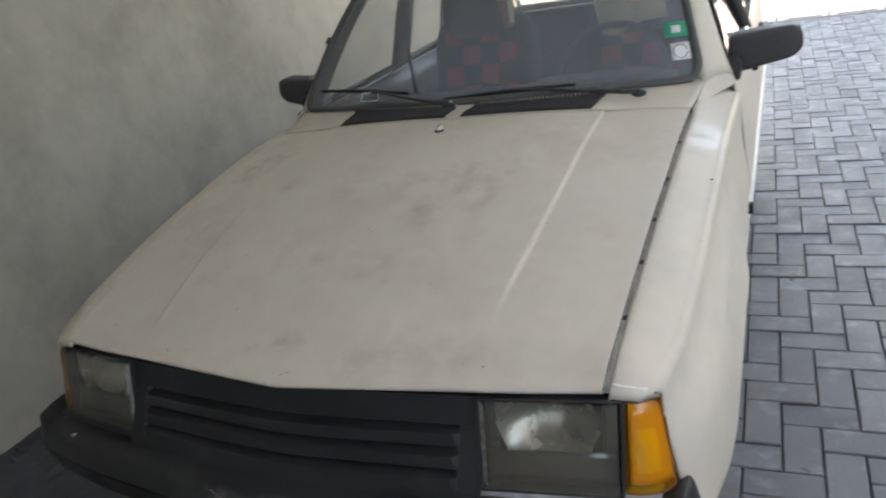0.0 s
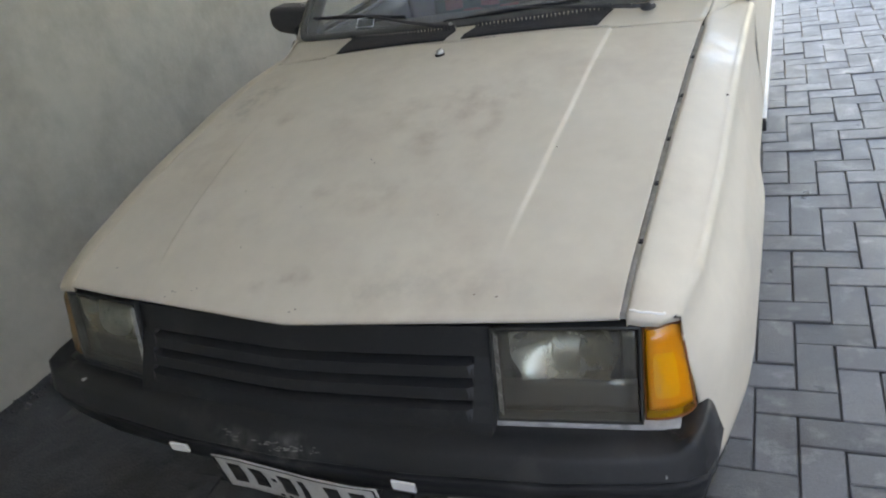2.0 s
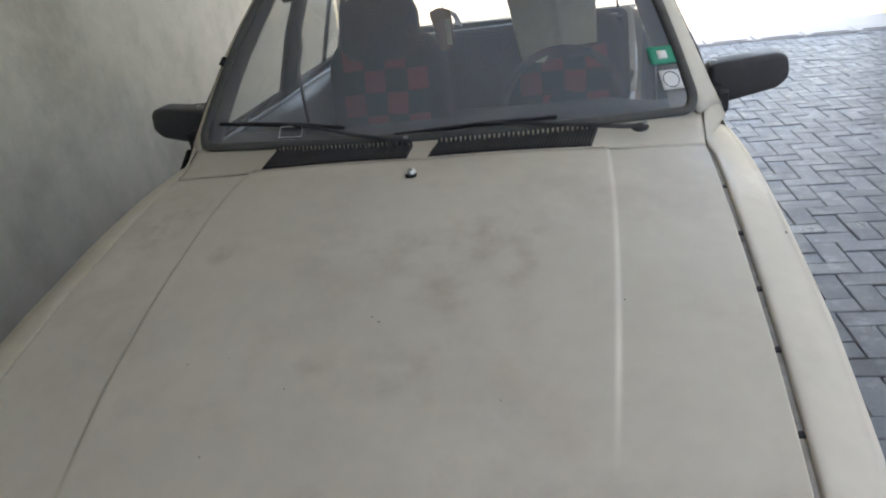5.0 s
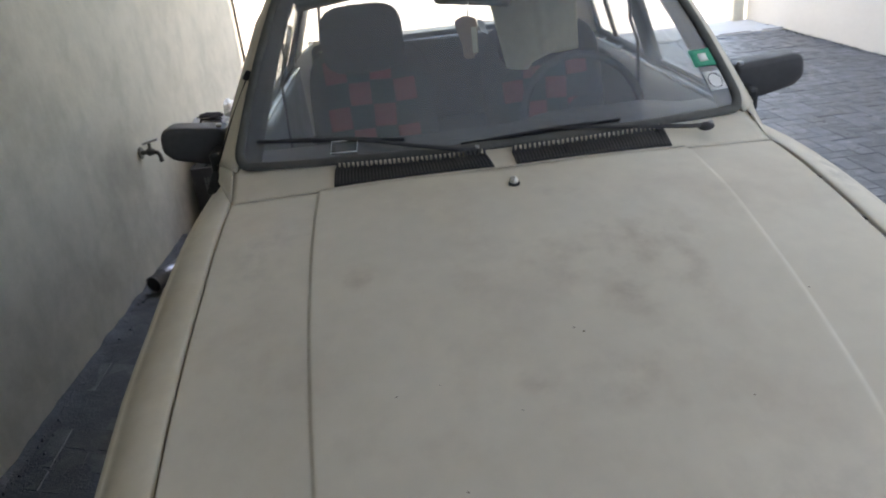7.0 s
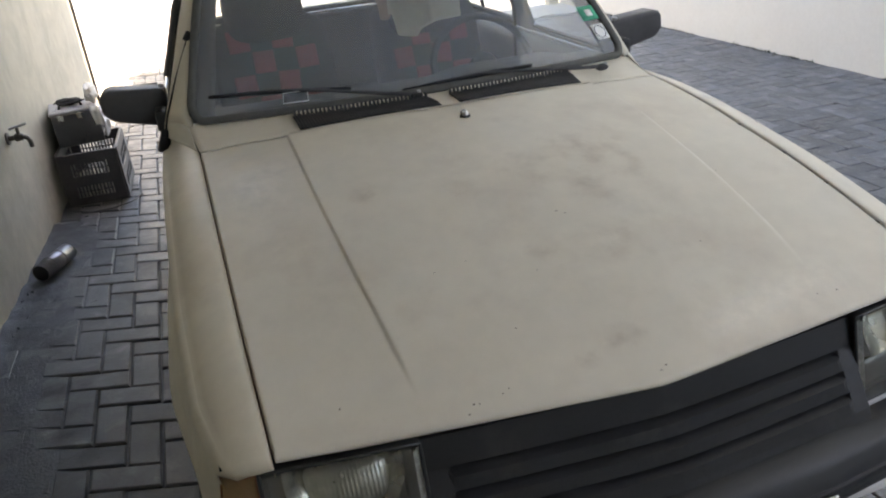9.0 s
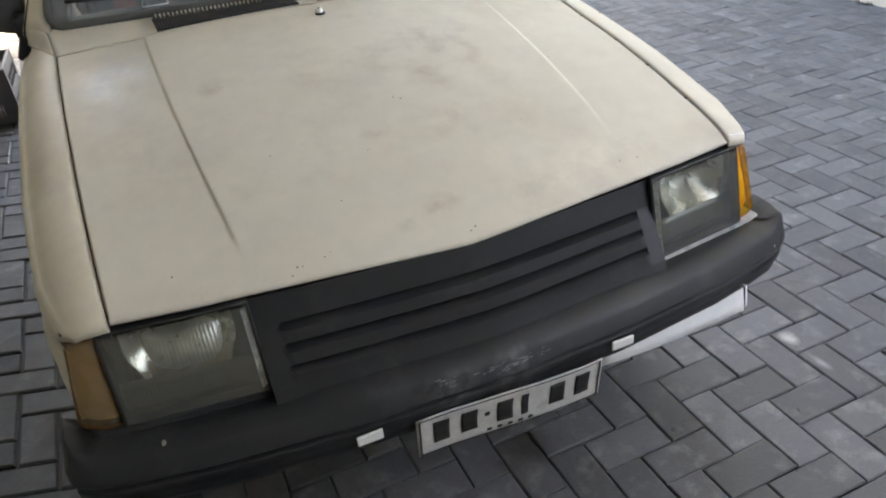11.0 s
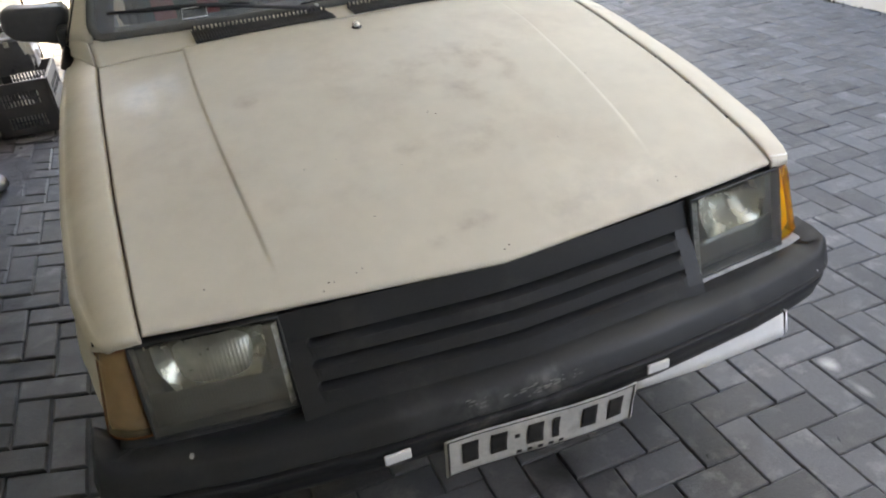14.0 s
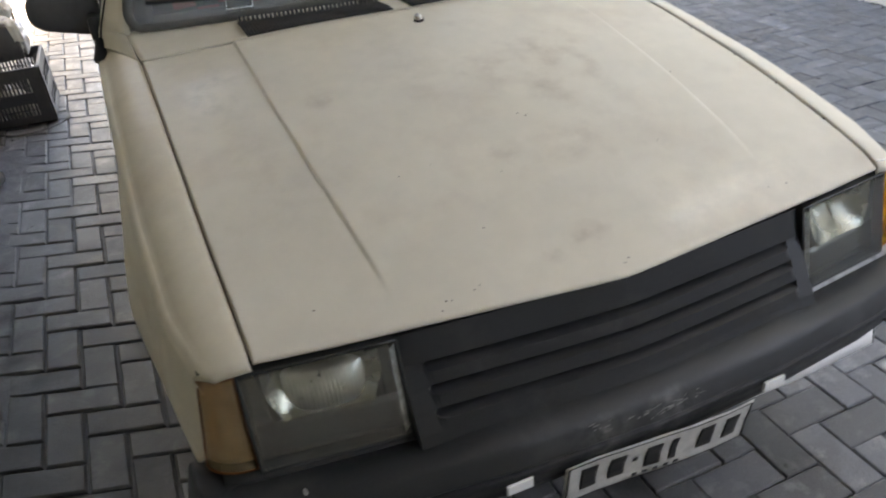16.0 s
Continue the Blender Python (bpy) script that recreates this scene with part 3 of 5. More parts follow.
def fender_fn(sign):
    """Top, rounded shoulder and flank of a front fender; the flank narrows to the indicator at the front."""
    def fn(u, v):
        k = u * 12
        shelf = 0.0075 if sign > 0 else 0.0015
        y0 = interp(k, [0, 1.2, 2.5, 4.5, 6, 12], [0.0, 0.0, 0.007, 0.032, 0.042, 0.044])
        y = lerp(y0, 1.30, v ** 1.35)
        gx = gap_x(y) + shelf * (1 - smooth01((y - 0.97) / 0.06))
        zt = hood_z(gap_x(y), y) + (0.001 if sign > 0 else -0.003) - 0.36 * y0 * math.exp(-(y - y0) / 0.06)
        low = arch(y, 0.26 if y > 0.6 else 0.40)
        if sign < 0:
            low = max(low, interp(y, [0.04, 0.16], [0.570, 0.44]))
        ze = zt - 0.048 + 0.022 * math.exp(-y / 0.10)
        full = 1 - math.exp(-max(y - y0, 0) / 0.065)
        xo = interp(y, [0, 0.05, 0.15, 0.4, 0.65, 1.1, 1.3], [0.690, 0.709, 0.733, 0.748, 0.754, 0.763, 0.766])
        if k < 0.3:       # flange turned down along the hood gap
            x = gx
            z = zt - 0.014 * (1 - k / 0.3)
        elif k <= 2.5:
            q = (k - 0.3) / 2.2
            x = lerp(gx, xo - 0.016, q)
            z = zt - max(0.004, zt - ze - 0.018) * q ** (1.4 if sign > 0 else 2.8)
        elif k <= 6:
            an = (k - 2.5) / 3.5 * math.pi / 2
            x = xo - 0.016 + 0.016 * math.sin(an)
            z = ze + 0.018 * math.cos(an)
        else:
            q = (k - 6) / 6
            z = lerp(ze, low, q)
            x = lerp(xo, lerp(nose_x(z), flank_x(z), full), smooth01(q * 2.5))
            ring = math.hypot(y - FRONT_WHEEL, z - ARCH_Z) - ARCH_R
            x += 0.020 * math.exp(-(ring / 0.11) ** 2)
            if sign < 0:
                x -= 0.026 * smooth01(q * 2) * (1 - smooth01((y - 0.28) / 0.25))
        if v == 0 and k <= 6:      # edge turned down over the lamp
            f = 1 - smooth01((k - 4) / 2)
            return (sign * x, y + 0.002 * f, z - 0.009 * f)
        return (sign * x, y, z + (0.5 * dent(x * sign, y) if v > 0.1 else 0))
    return fn


for sg in (-1, 1):
    wing = sheet("fender", fender_fn(sg), 48, 60, M_PAINT if sg > 0 else M_PAINT_OLD, car, 0.002, "cream front fender with rust chips" if sg > 0 else "cream front fender, yellowed")
    if sg > 0:      # pale rod added for the bright edge of the front fold
        sweep("lifted_paint", [Vector(fender_fn(1)(lerp(0.035, 0.235, k / 8), 0.034 + 0.0008 * math.sin(k * 1.9))) + Vector((0, 0, 0.001)) for k in range(9)], 0.0022, M_WHITE, wing, "pale rod for the bright edge of the fender's front fold", 6)



def flank_fn(sign, y0, y1, top):
    def fn(u, v):
        y = lerp(y0, y1, u)
        low = arch(y, 0.20)
        zt = top(y)
        z = lerp(zt, low, v)
        x = flank_x(min(z, 0.92)) - 0.02 * smooth01((y - 3.0) / 0.9) - (0.012 * smooth01((z - 0.88) / 0.05))
        return (sign * x, y, z)
    return fn


def belt(y):
    return interp(y, [1.16, 1.4, 2.5, 3.2, 3.9], [0.935, 0.925, 0.93, 0.94, 0.91])


for sg in (-1, 1):
    side_doors = []
    for nm, a, b in (("front_door", 1.303, 2.20), ("rear_door", 2.206, 2.92)):
        d = sheet(nm, flank_fn(sg, a, b, belt), 24, 18, M_PAINT, car, 0.004)
        side_doors.append(d)
        hx = flank_x(0.80)
        box("door_handle", (sg * (hx + 0.014), b - 0.14, 0.80), (0.022, 0.14, 0.026), M_DARK, d, 0.006)
    sheet("rear_quarter", flank_fn(sg, 2.926, 3.86, belt), 30, 18, M_PAINT, car, 0.004)
    # pale rubbing strip with a dark end
    mould = profile_sweep("side_moulding", np.linspace(1.24, 3.85, 12), lambda y: [(sg * 0.786, y, 0.535), (sg * 0.797, y, 0.54), (sg * 0.801, y, 0.556), (sg * 0.797, y, 0.572), (sg * 0.786, y, 0.577)], M_WHITE, car, "pale side moulding")
    box("end_cap", (sg * 0.794, 1.230, 0.556), (0.014, 0.022, 0.034), M_DARK, mould, 0.004)
    sweep("sill", [(sg * 0.72, 0.93, 0.215), (sg * 0.735, 1.6, 0.205), (sg * 0.735, 2.6, 0.205)], 0.03, M_WHITE, car)

    sheet("door_lining", lambda u, v, sg=sg: (sg * (0.715 - 0.02 * v), lerp(1.30, 2.95, u), lerp(0.915, 0.36, v)), 8, 6, M_LINING, car, 0.01)
    sheet("sill_lining", lambda u, v, sg=sg: (sg * lerp(0.735, 0.705, v), lerp(1.28, 2.95, u), 0.925 - 0.01 * v), 8, 2, M_SILL, car, 0.006)

# deck, tail and underside
sheet("boot_lid", lambda u, v: (lerp(-0.66, 0.66, u), lerp(3.22, 3.88, v), 0.955 - 0.05 * v * v - 0.02 * (2 * u - 1) ** 2), 12, 8, M_PAINT, car, 0.002)
sheet("tail_panel", lambda u, v: (lerp(-0.76, 0.76, u), 3.87 + 0.03 * math.sin(v * 3.1), lerp(0.91, 0.40, v)), 12, 8, M_PAINT, car, 0.002)
box("rear_bumper", (0, 3.93, 0.47), (1.52, 0.10, 0.14), M_BLACK, car, 0.03)
box("underbody", (0, 2.0, 0.30), (1.20, 3.3, 0.14), M_DARK, car, 0.03)
box("engine_bay", (0, 0.50, 0.52), (1.10, 0.88, 0.34), M_DARK, car, 0.03)


def wheel(x, y):
    s = 1 if x > 0 else -1
    bm = bmesh.new()
    prof = [(0.185, 0.075), (0.235, 0.082), (0.262, 0.080), (0.280, 0.062), (0.284, 0.0), (0.280, -0.062), (0.262, -0.080), (0.235, -0.082), (0.185, -0.075)]
    vs = [[bm.verts.new((w, r * math.cos(a), r * math.sin(a))) for r, w in prof] for a in np.linspace(0, 2 * math.pi, 36, endpoint=False)]
    for i in range(36):
        for k in range(len(prof)):
            bm.faces.new((vs[i][k], vs[i][(k + 1) % len(prof)], vs[(i + 1) % 36][(k + 1) % len(prof)], vs[(i + 1) % 36][k]))
    bmesh.ops.translate(bm, vec=(x, y, 0.284), verts=bm.verts)
    ty = part("wheel", bm, M_TYRE, car, "", True)
    cyl("rim", (x - 0.05, y, 0.284), (x + s * 0.062, y, 0.284), 0.188, M_STEEL, ty, "grey steel rim", 28, 0.175)


for x in (-0.66, 0.66):
    wheel(x, FRONT_WHEEL)
    wheel(x, REAR_WHEEL)


# ---- windscreen and cabin shell ----
def screen_pt(s, v, out=0.0):
    """A point of the windscreen; s across -1..1, v up 0..1."""
    w0, w1 = 0.680, 0.548
    x0, x1 = s * w0, s * w1
    b = Vector(screen_base(x0))
    t = Vector((x1, 1.575 + 0.085 * s * s, 1.372 - 0.012 * s * s))
    p = b.lerp(t, v)
    x = p.x
    bulge = 0.028 * math.sin(math.pi * v) + out
    return Vector((x, p.y - 0.62 * bulge, p.z + 0.78 * bulge))


def rounded_outline(inset, n=10):
    """The border of the windscreen with rounded corners, as (s, v) pairs."""
    rs, rv = 0.055, 0.095
    a, c = 1 - inset, inset * 1.2
    out = []
    for cs, cv, start in ((a - rs, c + rv, -90), (a - rs, 1 - c - rv, 0), (-a + rs, 1 - c - rv, 90), (-a + rs, c + rv, 180)):
        for i in range(n + 1):
            an = radians(start + 90 * i / n)
            out.append((cs + rs * math.cos(an), cv + rv * math.sin(an)))
    dense = []
    for i, p in enumerate(out):
        q = out[(i + 1) % len(out)]
        m = max(1, int(math.hypot(q[0] - p[0], q[1] - p[1]) / 0.08))
        dense += [(lerp(p[0], q[0], k / m), lerp(p[1], q[1], k / m)) for k in range(m)]
    return dense


glass = sheet("windscreen", lambda u, v: tuple(screen_pt((2 * u - 1) * 0.985, lerp(0.015, 0.985, v))), 40, 20, M_GLASS, car, 0.0, "windscreen glass with dust and painted glare haze")
glass.visible_shadow = False
sweep("windscreen_seal", [screen_pt(s, v, 0.004) for s, v in rounded_outline(0.012)], 0.0125, M_RUBBER, car, "weathered rubber windscreen seal", 10, True, 0.6, (0, -0.62, 0.78))


def pillar_fn(sign):
    """Cream A-pillar, from the fender to the roof."""
    def fn(u, v):
        a = screen_pt(sign, v)
        w = interp(v, [0, 0.12, 0.35, 1], [0.125, 0.105, 0.085, 0.052])
        back = Vector((sign * 0.50, 0.86, -0.1)).normalized()
        p = a + back * w * u + Vector((sign * 0.0, 0, 0.008 * math.sin(math.pi * u)))
        if u < 0.01:
            p = a + Vector((-sign * 0.01, 0, -0.004))
        return tuple(p)
    return fn


def foot_fn(sign):
    """Panel from the bottom edge of the pillar down to the fender top."""
    edge = pillar_fn(sign)
    def fn(u, v):
        top = Vector(edge(max(u, 0.02), 0.0)) + Vector((0, 0, 0.001))
        low = Vector((sign * lerp(0.664, 0.758, u), lerp(1.045, 1.312, u), lerp(0.929, 0.917, u)))
        p = top.lerp(low, v)
        return (p.x, p.y, lerp(top.z, low.z, smooth01(v)))
    return fn


for sg in (-1, 1):
    sheet("front_pillar", pillar_fn(sg), 8, 20, M_PAINT, car, 0.012)
    # sheet metal that closes the foot of the pillar to the fender
    sheet("pillar_foot", foot_fn(sg), 12, 8, M_PAINT, car, 0.003)


def roof_fn(u, v):
    s = 2 * u - 1
    f = screen_pt(s, 1.0)
    r = Vector((s * 0.545, 2.74 - 0.04 * s * s, 1.345 - 0.012 * s * s))
    p = f.lerp(r, v)
    return (p.x * (1 + 0.02 * math.sin(math.pi * v)), p.y, p.z + 0.028 * math.sin(math.pi * v) * (1 - 0.5 * s * s) + (0.006 if 0.02 < v else 0))


sheet("roof", roof_fn, 30, 24, M_PAINT, car, 0.02, "cream roof panel")


def roof_edge(sign, y):
    return Vector((sign * interp(y, [1.66, 2.2, 2.70], [0.556, 0.566, 0.55]), y, interp(y, [1.66, 2.2, 2.70], [1.355, 1.362, 1.33])))


for sg in (-1, 1):
    sweep("drip_rail", [roof_edge(sg, y) for y in np.linspace(1.64, 2.72, 12)], 0.016, M_PAINT, car, "", 8)
    sweep("middle_pillar", [(sg * 0.745, 2.12, 0.92), (sg * 0.66, 2.10, 1.16), (sg * 0.565, 2.06, 1.35)], 0.085, M_DARK, car, "dark door pillar", 10, False, 0.28, (1, 0, 0))
    sheet("rear_pillar", lambda u, v, sg=sg: tuple(Vector((sg * 0.74, lerp(2.92, 3.30, u), 0.935)).lerp(Vector((sg * 0.552, lerp(2.58, 2.76, u), 1.34)), v)), 6, 8, M_PAINT, car, 0.02)
    sweep("window_frame", [(sg * 0.742, 1.335, 0.935), (sg * 0.70, 1.43, 1.06), (sg * 0.62, 1.645, 1.27), (sg * 0.568, 1.74, 1.345), (sg * 0.57, 2.05, 1.352), (sg * 0.742, 2.10, 0.935)], 0.010, M_DARK, car, "", 8, True)
    sweep("window_frame", [(sg * 0.742, 2.16, 0.935), (sg * 0.572, 2.11, 1.352), (sg * 0.56, 2.56, 1.335), (sg * 0.735, 2.88, 0.94)], 0.016, M_DARK, car, "", 8, True)
    # belt strap hanging by the door pillar
    sweep("seat_belt", [(sg * 0.60, 2.06, 1.27), (sg * 0.625, 2.05, 1.20), (sg * 0.63, 2.06, 1.10), (sg * 0.655, 2.05, 1.02), (sg * 0.66, 2.06, 0.92), (sg * 0.67, 2.10, 0.70)], 0.020, M_DARK, car, "dark seat belt strap", 6, False, 0.2, (1, 0, 0))
    sweep("window_divider", [(sg * 0.742, 2.62, 0.94), (sg * 0.58, 2.45, 1.335)], 0.010, M_DARK, car)
    g = sheet("side_window", lambda u, v, sg=sg: (sg * lerp(0.740, 0.570, v), lerp(lerp(1.32, 1.72, v), lerp(2.10, 2.05, v), u), lerp(0.94, 1.345, v)), 2, 2, M_SIDEGLASS, car, 0.0)
    g.visible_shadow = False
    g = sheet("rear_side_window", lambda u, v, sg=sg: (sg * lerp(0.738, 0.565, v), lerp(lerp(2.16, 2.12, v), lerp(2.88, 2.56, v), u), lerp(0.94, 1.335, v)), 2, 2, M_SIDEGLASS, car, 0.0)
    g.visible_shadow = False
    # bright line of the inner sill
    sweep("belt_trim", [(sg * 0.752, 1.50, 0.932), (sg * 0.75, 2.1, 0.934), (sg * 0.745, 2.9, 0.944)], 0.008, M_CHROME, car, "thin chrome belt trim")
bg = sheet("rear_window", lambda u, v: tuple(Vector((lerp(-0.60, 0.60, u), 3.20, 0.965)).lerp(Vector((lerp(-0.52, 0.52, u), 2.76, 1.335)), v)), 4, 4, M_SIDEGLASS, car, 0.0)
bg.visible_shadow = False
sweep("rear_window_seal", [(-0.62, 3.21, 0.962), (0.62, 3.21, 0.962), (0.53, 2.75, 1.34), (-0.53, 2.75, 1.34)], 0.018, M_RUBBER, car, "", 8, True)


# ---- nose: grille, lamps, bumper ----
def front_line(x, bulge=0.0):
    return -0.060 + 0.052 * (abs(x) / 0.62) ** 1.3 - bulge


def louvre_sec(x):
    """Section of the grille at x: three louvres stepping outward towards the bumper."""
    y0 = front_line(x) + 0.018
    out = [(x, y0 + 0.05, 0.735), (x, y0 - 0.004, 0.735), (x, y0 - 0.020, 0.684)]
    z, y = 0.684, y0 - 0.020
    lean = 0.062
    k = smooth01((0.372 - abs(x)) / 0.012)
    step = lean / 3.0
    for i in range(3):
        out += [(x, y - step * 0.08 + 0.020 * k, z - 0.003), (x, y - step * 0.22 + 0.020 * k, z - 0.008), (x, y - step * 0.36 - 0.006 * k, z - 0.012), (x, y - step, z - 0.0325)]
        z, y = z - 0.0325, y - step
    out += [(x, y - 0.012, 0.560), (x, y + 0.10, 0.560)]
    return out


xs = sorted(set(list(np.linspace(-0.4065, 0.4065, 41)) + [-0.379, -0.372, -0.366, -0.360, 0.360, 0.366, 0.372, 0.379]))
profile_sweep("grille", xs, louvre_sec, M_BLACK, car, "black plastic grille with three slots", False)
# dark mask behind everything at the front
box("front_mask", (0, 0.085, 0.60), (1.36, 0.02, 0.30), M_DARK, car, 0.004)


def lamp(sign):
    """A rectangular headlamp: frame, dark housing, bright reflector bowl, glass lens."""
    x0, x1, zb, zt = 0.408, 0.648, 0.576, 0.738
    def face(x, z, out=0.0):
        k = (x - x0) / (x1 - x0)
        y = lerp(-0.026, 0.004, k) - 0.042 * (zt - z) / (zt - zb)
        return Vector((sign * x, y - out, z))
    hl = sheet("headlamp", lambda u, v: tuple(face(lerp(x0, x1, u), lerp(zb, zt, v), -0.084)), 8, 6, M_HOUSING, car, 0.003, "rectangular headlamp with cloudy glass")
    rim = [(x0, zb), (x1, zb), (x1, zt), (x0, zt)]
    pts = []
    for i in range(4):
        a, b = rim[i], rim[(i + 1) % 4]
        pts += [face(lerp(a[0], b[0], k / 8), lerp(a[1], b[1], k / 8), 0.001) for k in range(8)]
    sweep("lamp_frame", pts, 0.0032, M_HOUSING, hl, "", 6, True, 1.0, (0, 1, 0))
    # side walls of the housing
    vs, fs = [], []
    for p in pts:
        vs += [p, p + Vector((0, 0.086, 0))]
    n = len(pts)
    fs = [(2 * i, 2 * ((i + 1) % n), 2 * ((i + 1) % n) + 1, 2 * i + 1) for i in range(n)]
    put("housing", mesh_from("housing", vs, fs, M_HOUSING), hl)
    # bowl: deep and hollow, wider at the top, with a flat bright middle between two wings
    def bowl(u, v):
        q = 2 * u - 1
        z = lerp(zb + 0.068, zt - 0.010, v)
        half = lerp(0.072, 0.090, smooth01(v * 1.6))
        x = (x0 + x1) / 2 - 0.002 + q * half
        depth = 0.046 * (1 - q * q) * math.sin(math.pi * lerp(0.03, 0.86, v))
        depth += 0.005 * smooth01((0.30 - abs(q + 0.08)) / 0.06) * smooth01(v * 3)
        depth += 0.0006 * math.sin(u * 230) * math.exp(-((u - 0.46) / 0.24) ** 2)
        return tuple(face(x, z, -0.006 - depth))
    sheet("reflector", bowl, 330, 20, M_REFLECT, hl, 0.0, "bright silvered reflector")
    # dull metallised panels below and beside the bowl
    for a, b, lo, hi in ((x0 + 0.008, x1 - 0.008, zb + 0.006, zb + 0.064), (x0 + 0.008, x0 + 0.030, zb + 0.066, zt - 0.008), (x1 - 0.034, x1 - 0.008, zb + 0.066, zt - 0.008)):
        sheet("reflector_panel", lambda u, v, a=a, b=b, lo=lo, hi=hi: tuple(face(lerp(a, b, u), lerp(lo, hi, v), -0.016)), 4, 4, M_PANEL if sign > 0 else M_HOUSING, hl, 0.002)
    if sign < 0:      # fluted dome added inside the lamp to give its bright glint
        sheet("bulb_dome", lambda u, v: tuple(face(x0 + 0.112 + 0.066 * (2 * u - 1), zt - 0.066 + 0.040 * (2 * v - 1), -0.034 + 0.030 * math.sqrt(max(0.0, 1 - (2 * u - 1) ** 2)) * math.sqrt(max(0.0, 1 - (2 * v - 1) ** 2)) + 0.0003 * math.sin(u * 120))), 160, 20, M_DOME, hl, 0.0, "added fluted dome that gives the glint behind the glass")
    lens = sheet("lens", lambda u, v: tuple(face(lerp(x0 + 0.004, x1 - 0.004, u), lerp(zb + 0.004, zt - 0.004, v), 0.005 + 0.0005 * math.sin(u * 240) * smooth01((v - 0.08) / 0.08))), 300, 10, M_LENS, hl, 0.0, "ribbed clear glass lens")
    lens.visible_shadow = False
    # moulded glass edge on the inner side, with bright flutes
    sheet("lens_edge", lambda u, v: tuple(face(x0 + 0.001 + 0.012 * u, lerp(zb + 0.01, zt - 0.008, v), 0.006 + 0.0003 * math.sin(v * 90) - 0.012 * (1 - u))), 3, 60, M_CLOUDY, hl, 0.0)
    # indicator wrapping round the corner
    def amber(u, v):
        z = lerp(0.574, 0.730 - 0.012 * smooth01((u - 0.6) / 0.4), v)
        t = (0.730 - z) / 0.156
        an = u * 1.45
        w = lerp(0.050, 0.074, t)
        x = 0.651 + w * math.sin(an) / math.sin(1.45)
        y = lerp(0.002, -0.036, t) + 0.050 * (1 - math.cos(an))
        edge = min(u, 1 - u, v, 1 - v)
        return (sign * x, y + 0.010 * (1 - smooth01(edge / 0.08)) - (0.0012 * math.sin(u * 70) if 0.70 < v < 0.93 else 0.0), z)
    am = sheet("indicator", amber, 24, 60, M_AMBER if sign > 0 else M_AMBER_OLD, car, 0.0, "bright amber indicator lens" if sign > 0 else "dull faded amber indicator lens")
    sheet("indicator_back", lambda u, v: (lambda q: (q[0] - sign * 0.003, q[1] + 0.022, q[2]))(amber(0.06 + 0.93 * u, 0.97 * v)), 10, 10, M_AMBER_BACK if sign > 0 else M_TAN, am, 0.002)
    # rounded bulb reflector behind the lens
    def bulb(u, v):
        a, r = 2 * math.pi * u, v
        du, dv = math.copysign(abs(math.cos(a)) ** 0.35, math.cos(a)) * 0.28 * r, math.copysign(abs(math.sin(a)) ** 0.35, math.sin(a)) * 0.29 * r
        q = amber(0.43 + du, 0.42 + dv)
        return (q[0] - sign * 0.004, q[1] + 0.013 + 0.010 * r * r, q[2])
    sheet("bulb_reflector", bulb, 28, 8, M_BULB if sign > 0 else M_TAN, am, 0.0)
    am.visible_shadow = False
    sweep("indicator_rim", [Vector(amber(u, v)) for u, v in [(0.01, k / 10) for k in range(11)] + [(k / 6, 1.0) for k in range(1, 6)] + [(0.99, 1 - k / 10) for k in range(11)] + [(1 - k / 6, 0.0) for k in range(1, 6)]], 0.0022, M_AMBER_RIM, am, "", 6, True)
    # pale ledge below the lamps
    profile_sweep("lamp_ledge", np.linspace(0.402, 0.706, 12), lambda x: [(sign * x, face(min(x, x1), zb).y - 0.012 + 0.5 * max(0, x - 0.66) ** 1.2, 0.564), (sign * x, face(min(x, x1), zb).y - 0.006 + 0.5 * max(0, x - 0.66) ** 1.2, 0.5735), (sign * x, 0.03, 0.572), (sign * x, 0.03, 0.560)], M_LEDGE if sign > 0 else M_BLACK, car, "worn grey ledge below the lamp" if sign > 0 else "")


lamp(-1)
lamp(1)


def bumper_plan(q):
    """Outer face of the bumper at q in -1..1: place and outward direction."""
    s = 1 if q > 0 else -1
    a = abs(q)
    x = interp(a, [0, 0.3, 0.6, 0.76, 0.84, 0.90, 0.95, 1.0], [0, 0.26, 0.52, 0.655, 0.715, 0.745, 0.757, 0.760])
    y = interp(a, [0, 0.3, 0.6, 0.76, 0.84, 0.90, 0.95, 1.0], [-0.178, -0.168, -0.139, -0.113, -0.097, -0.075, -0.034, 0.022])
    return s * x, y


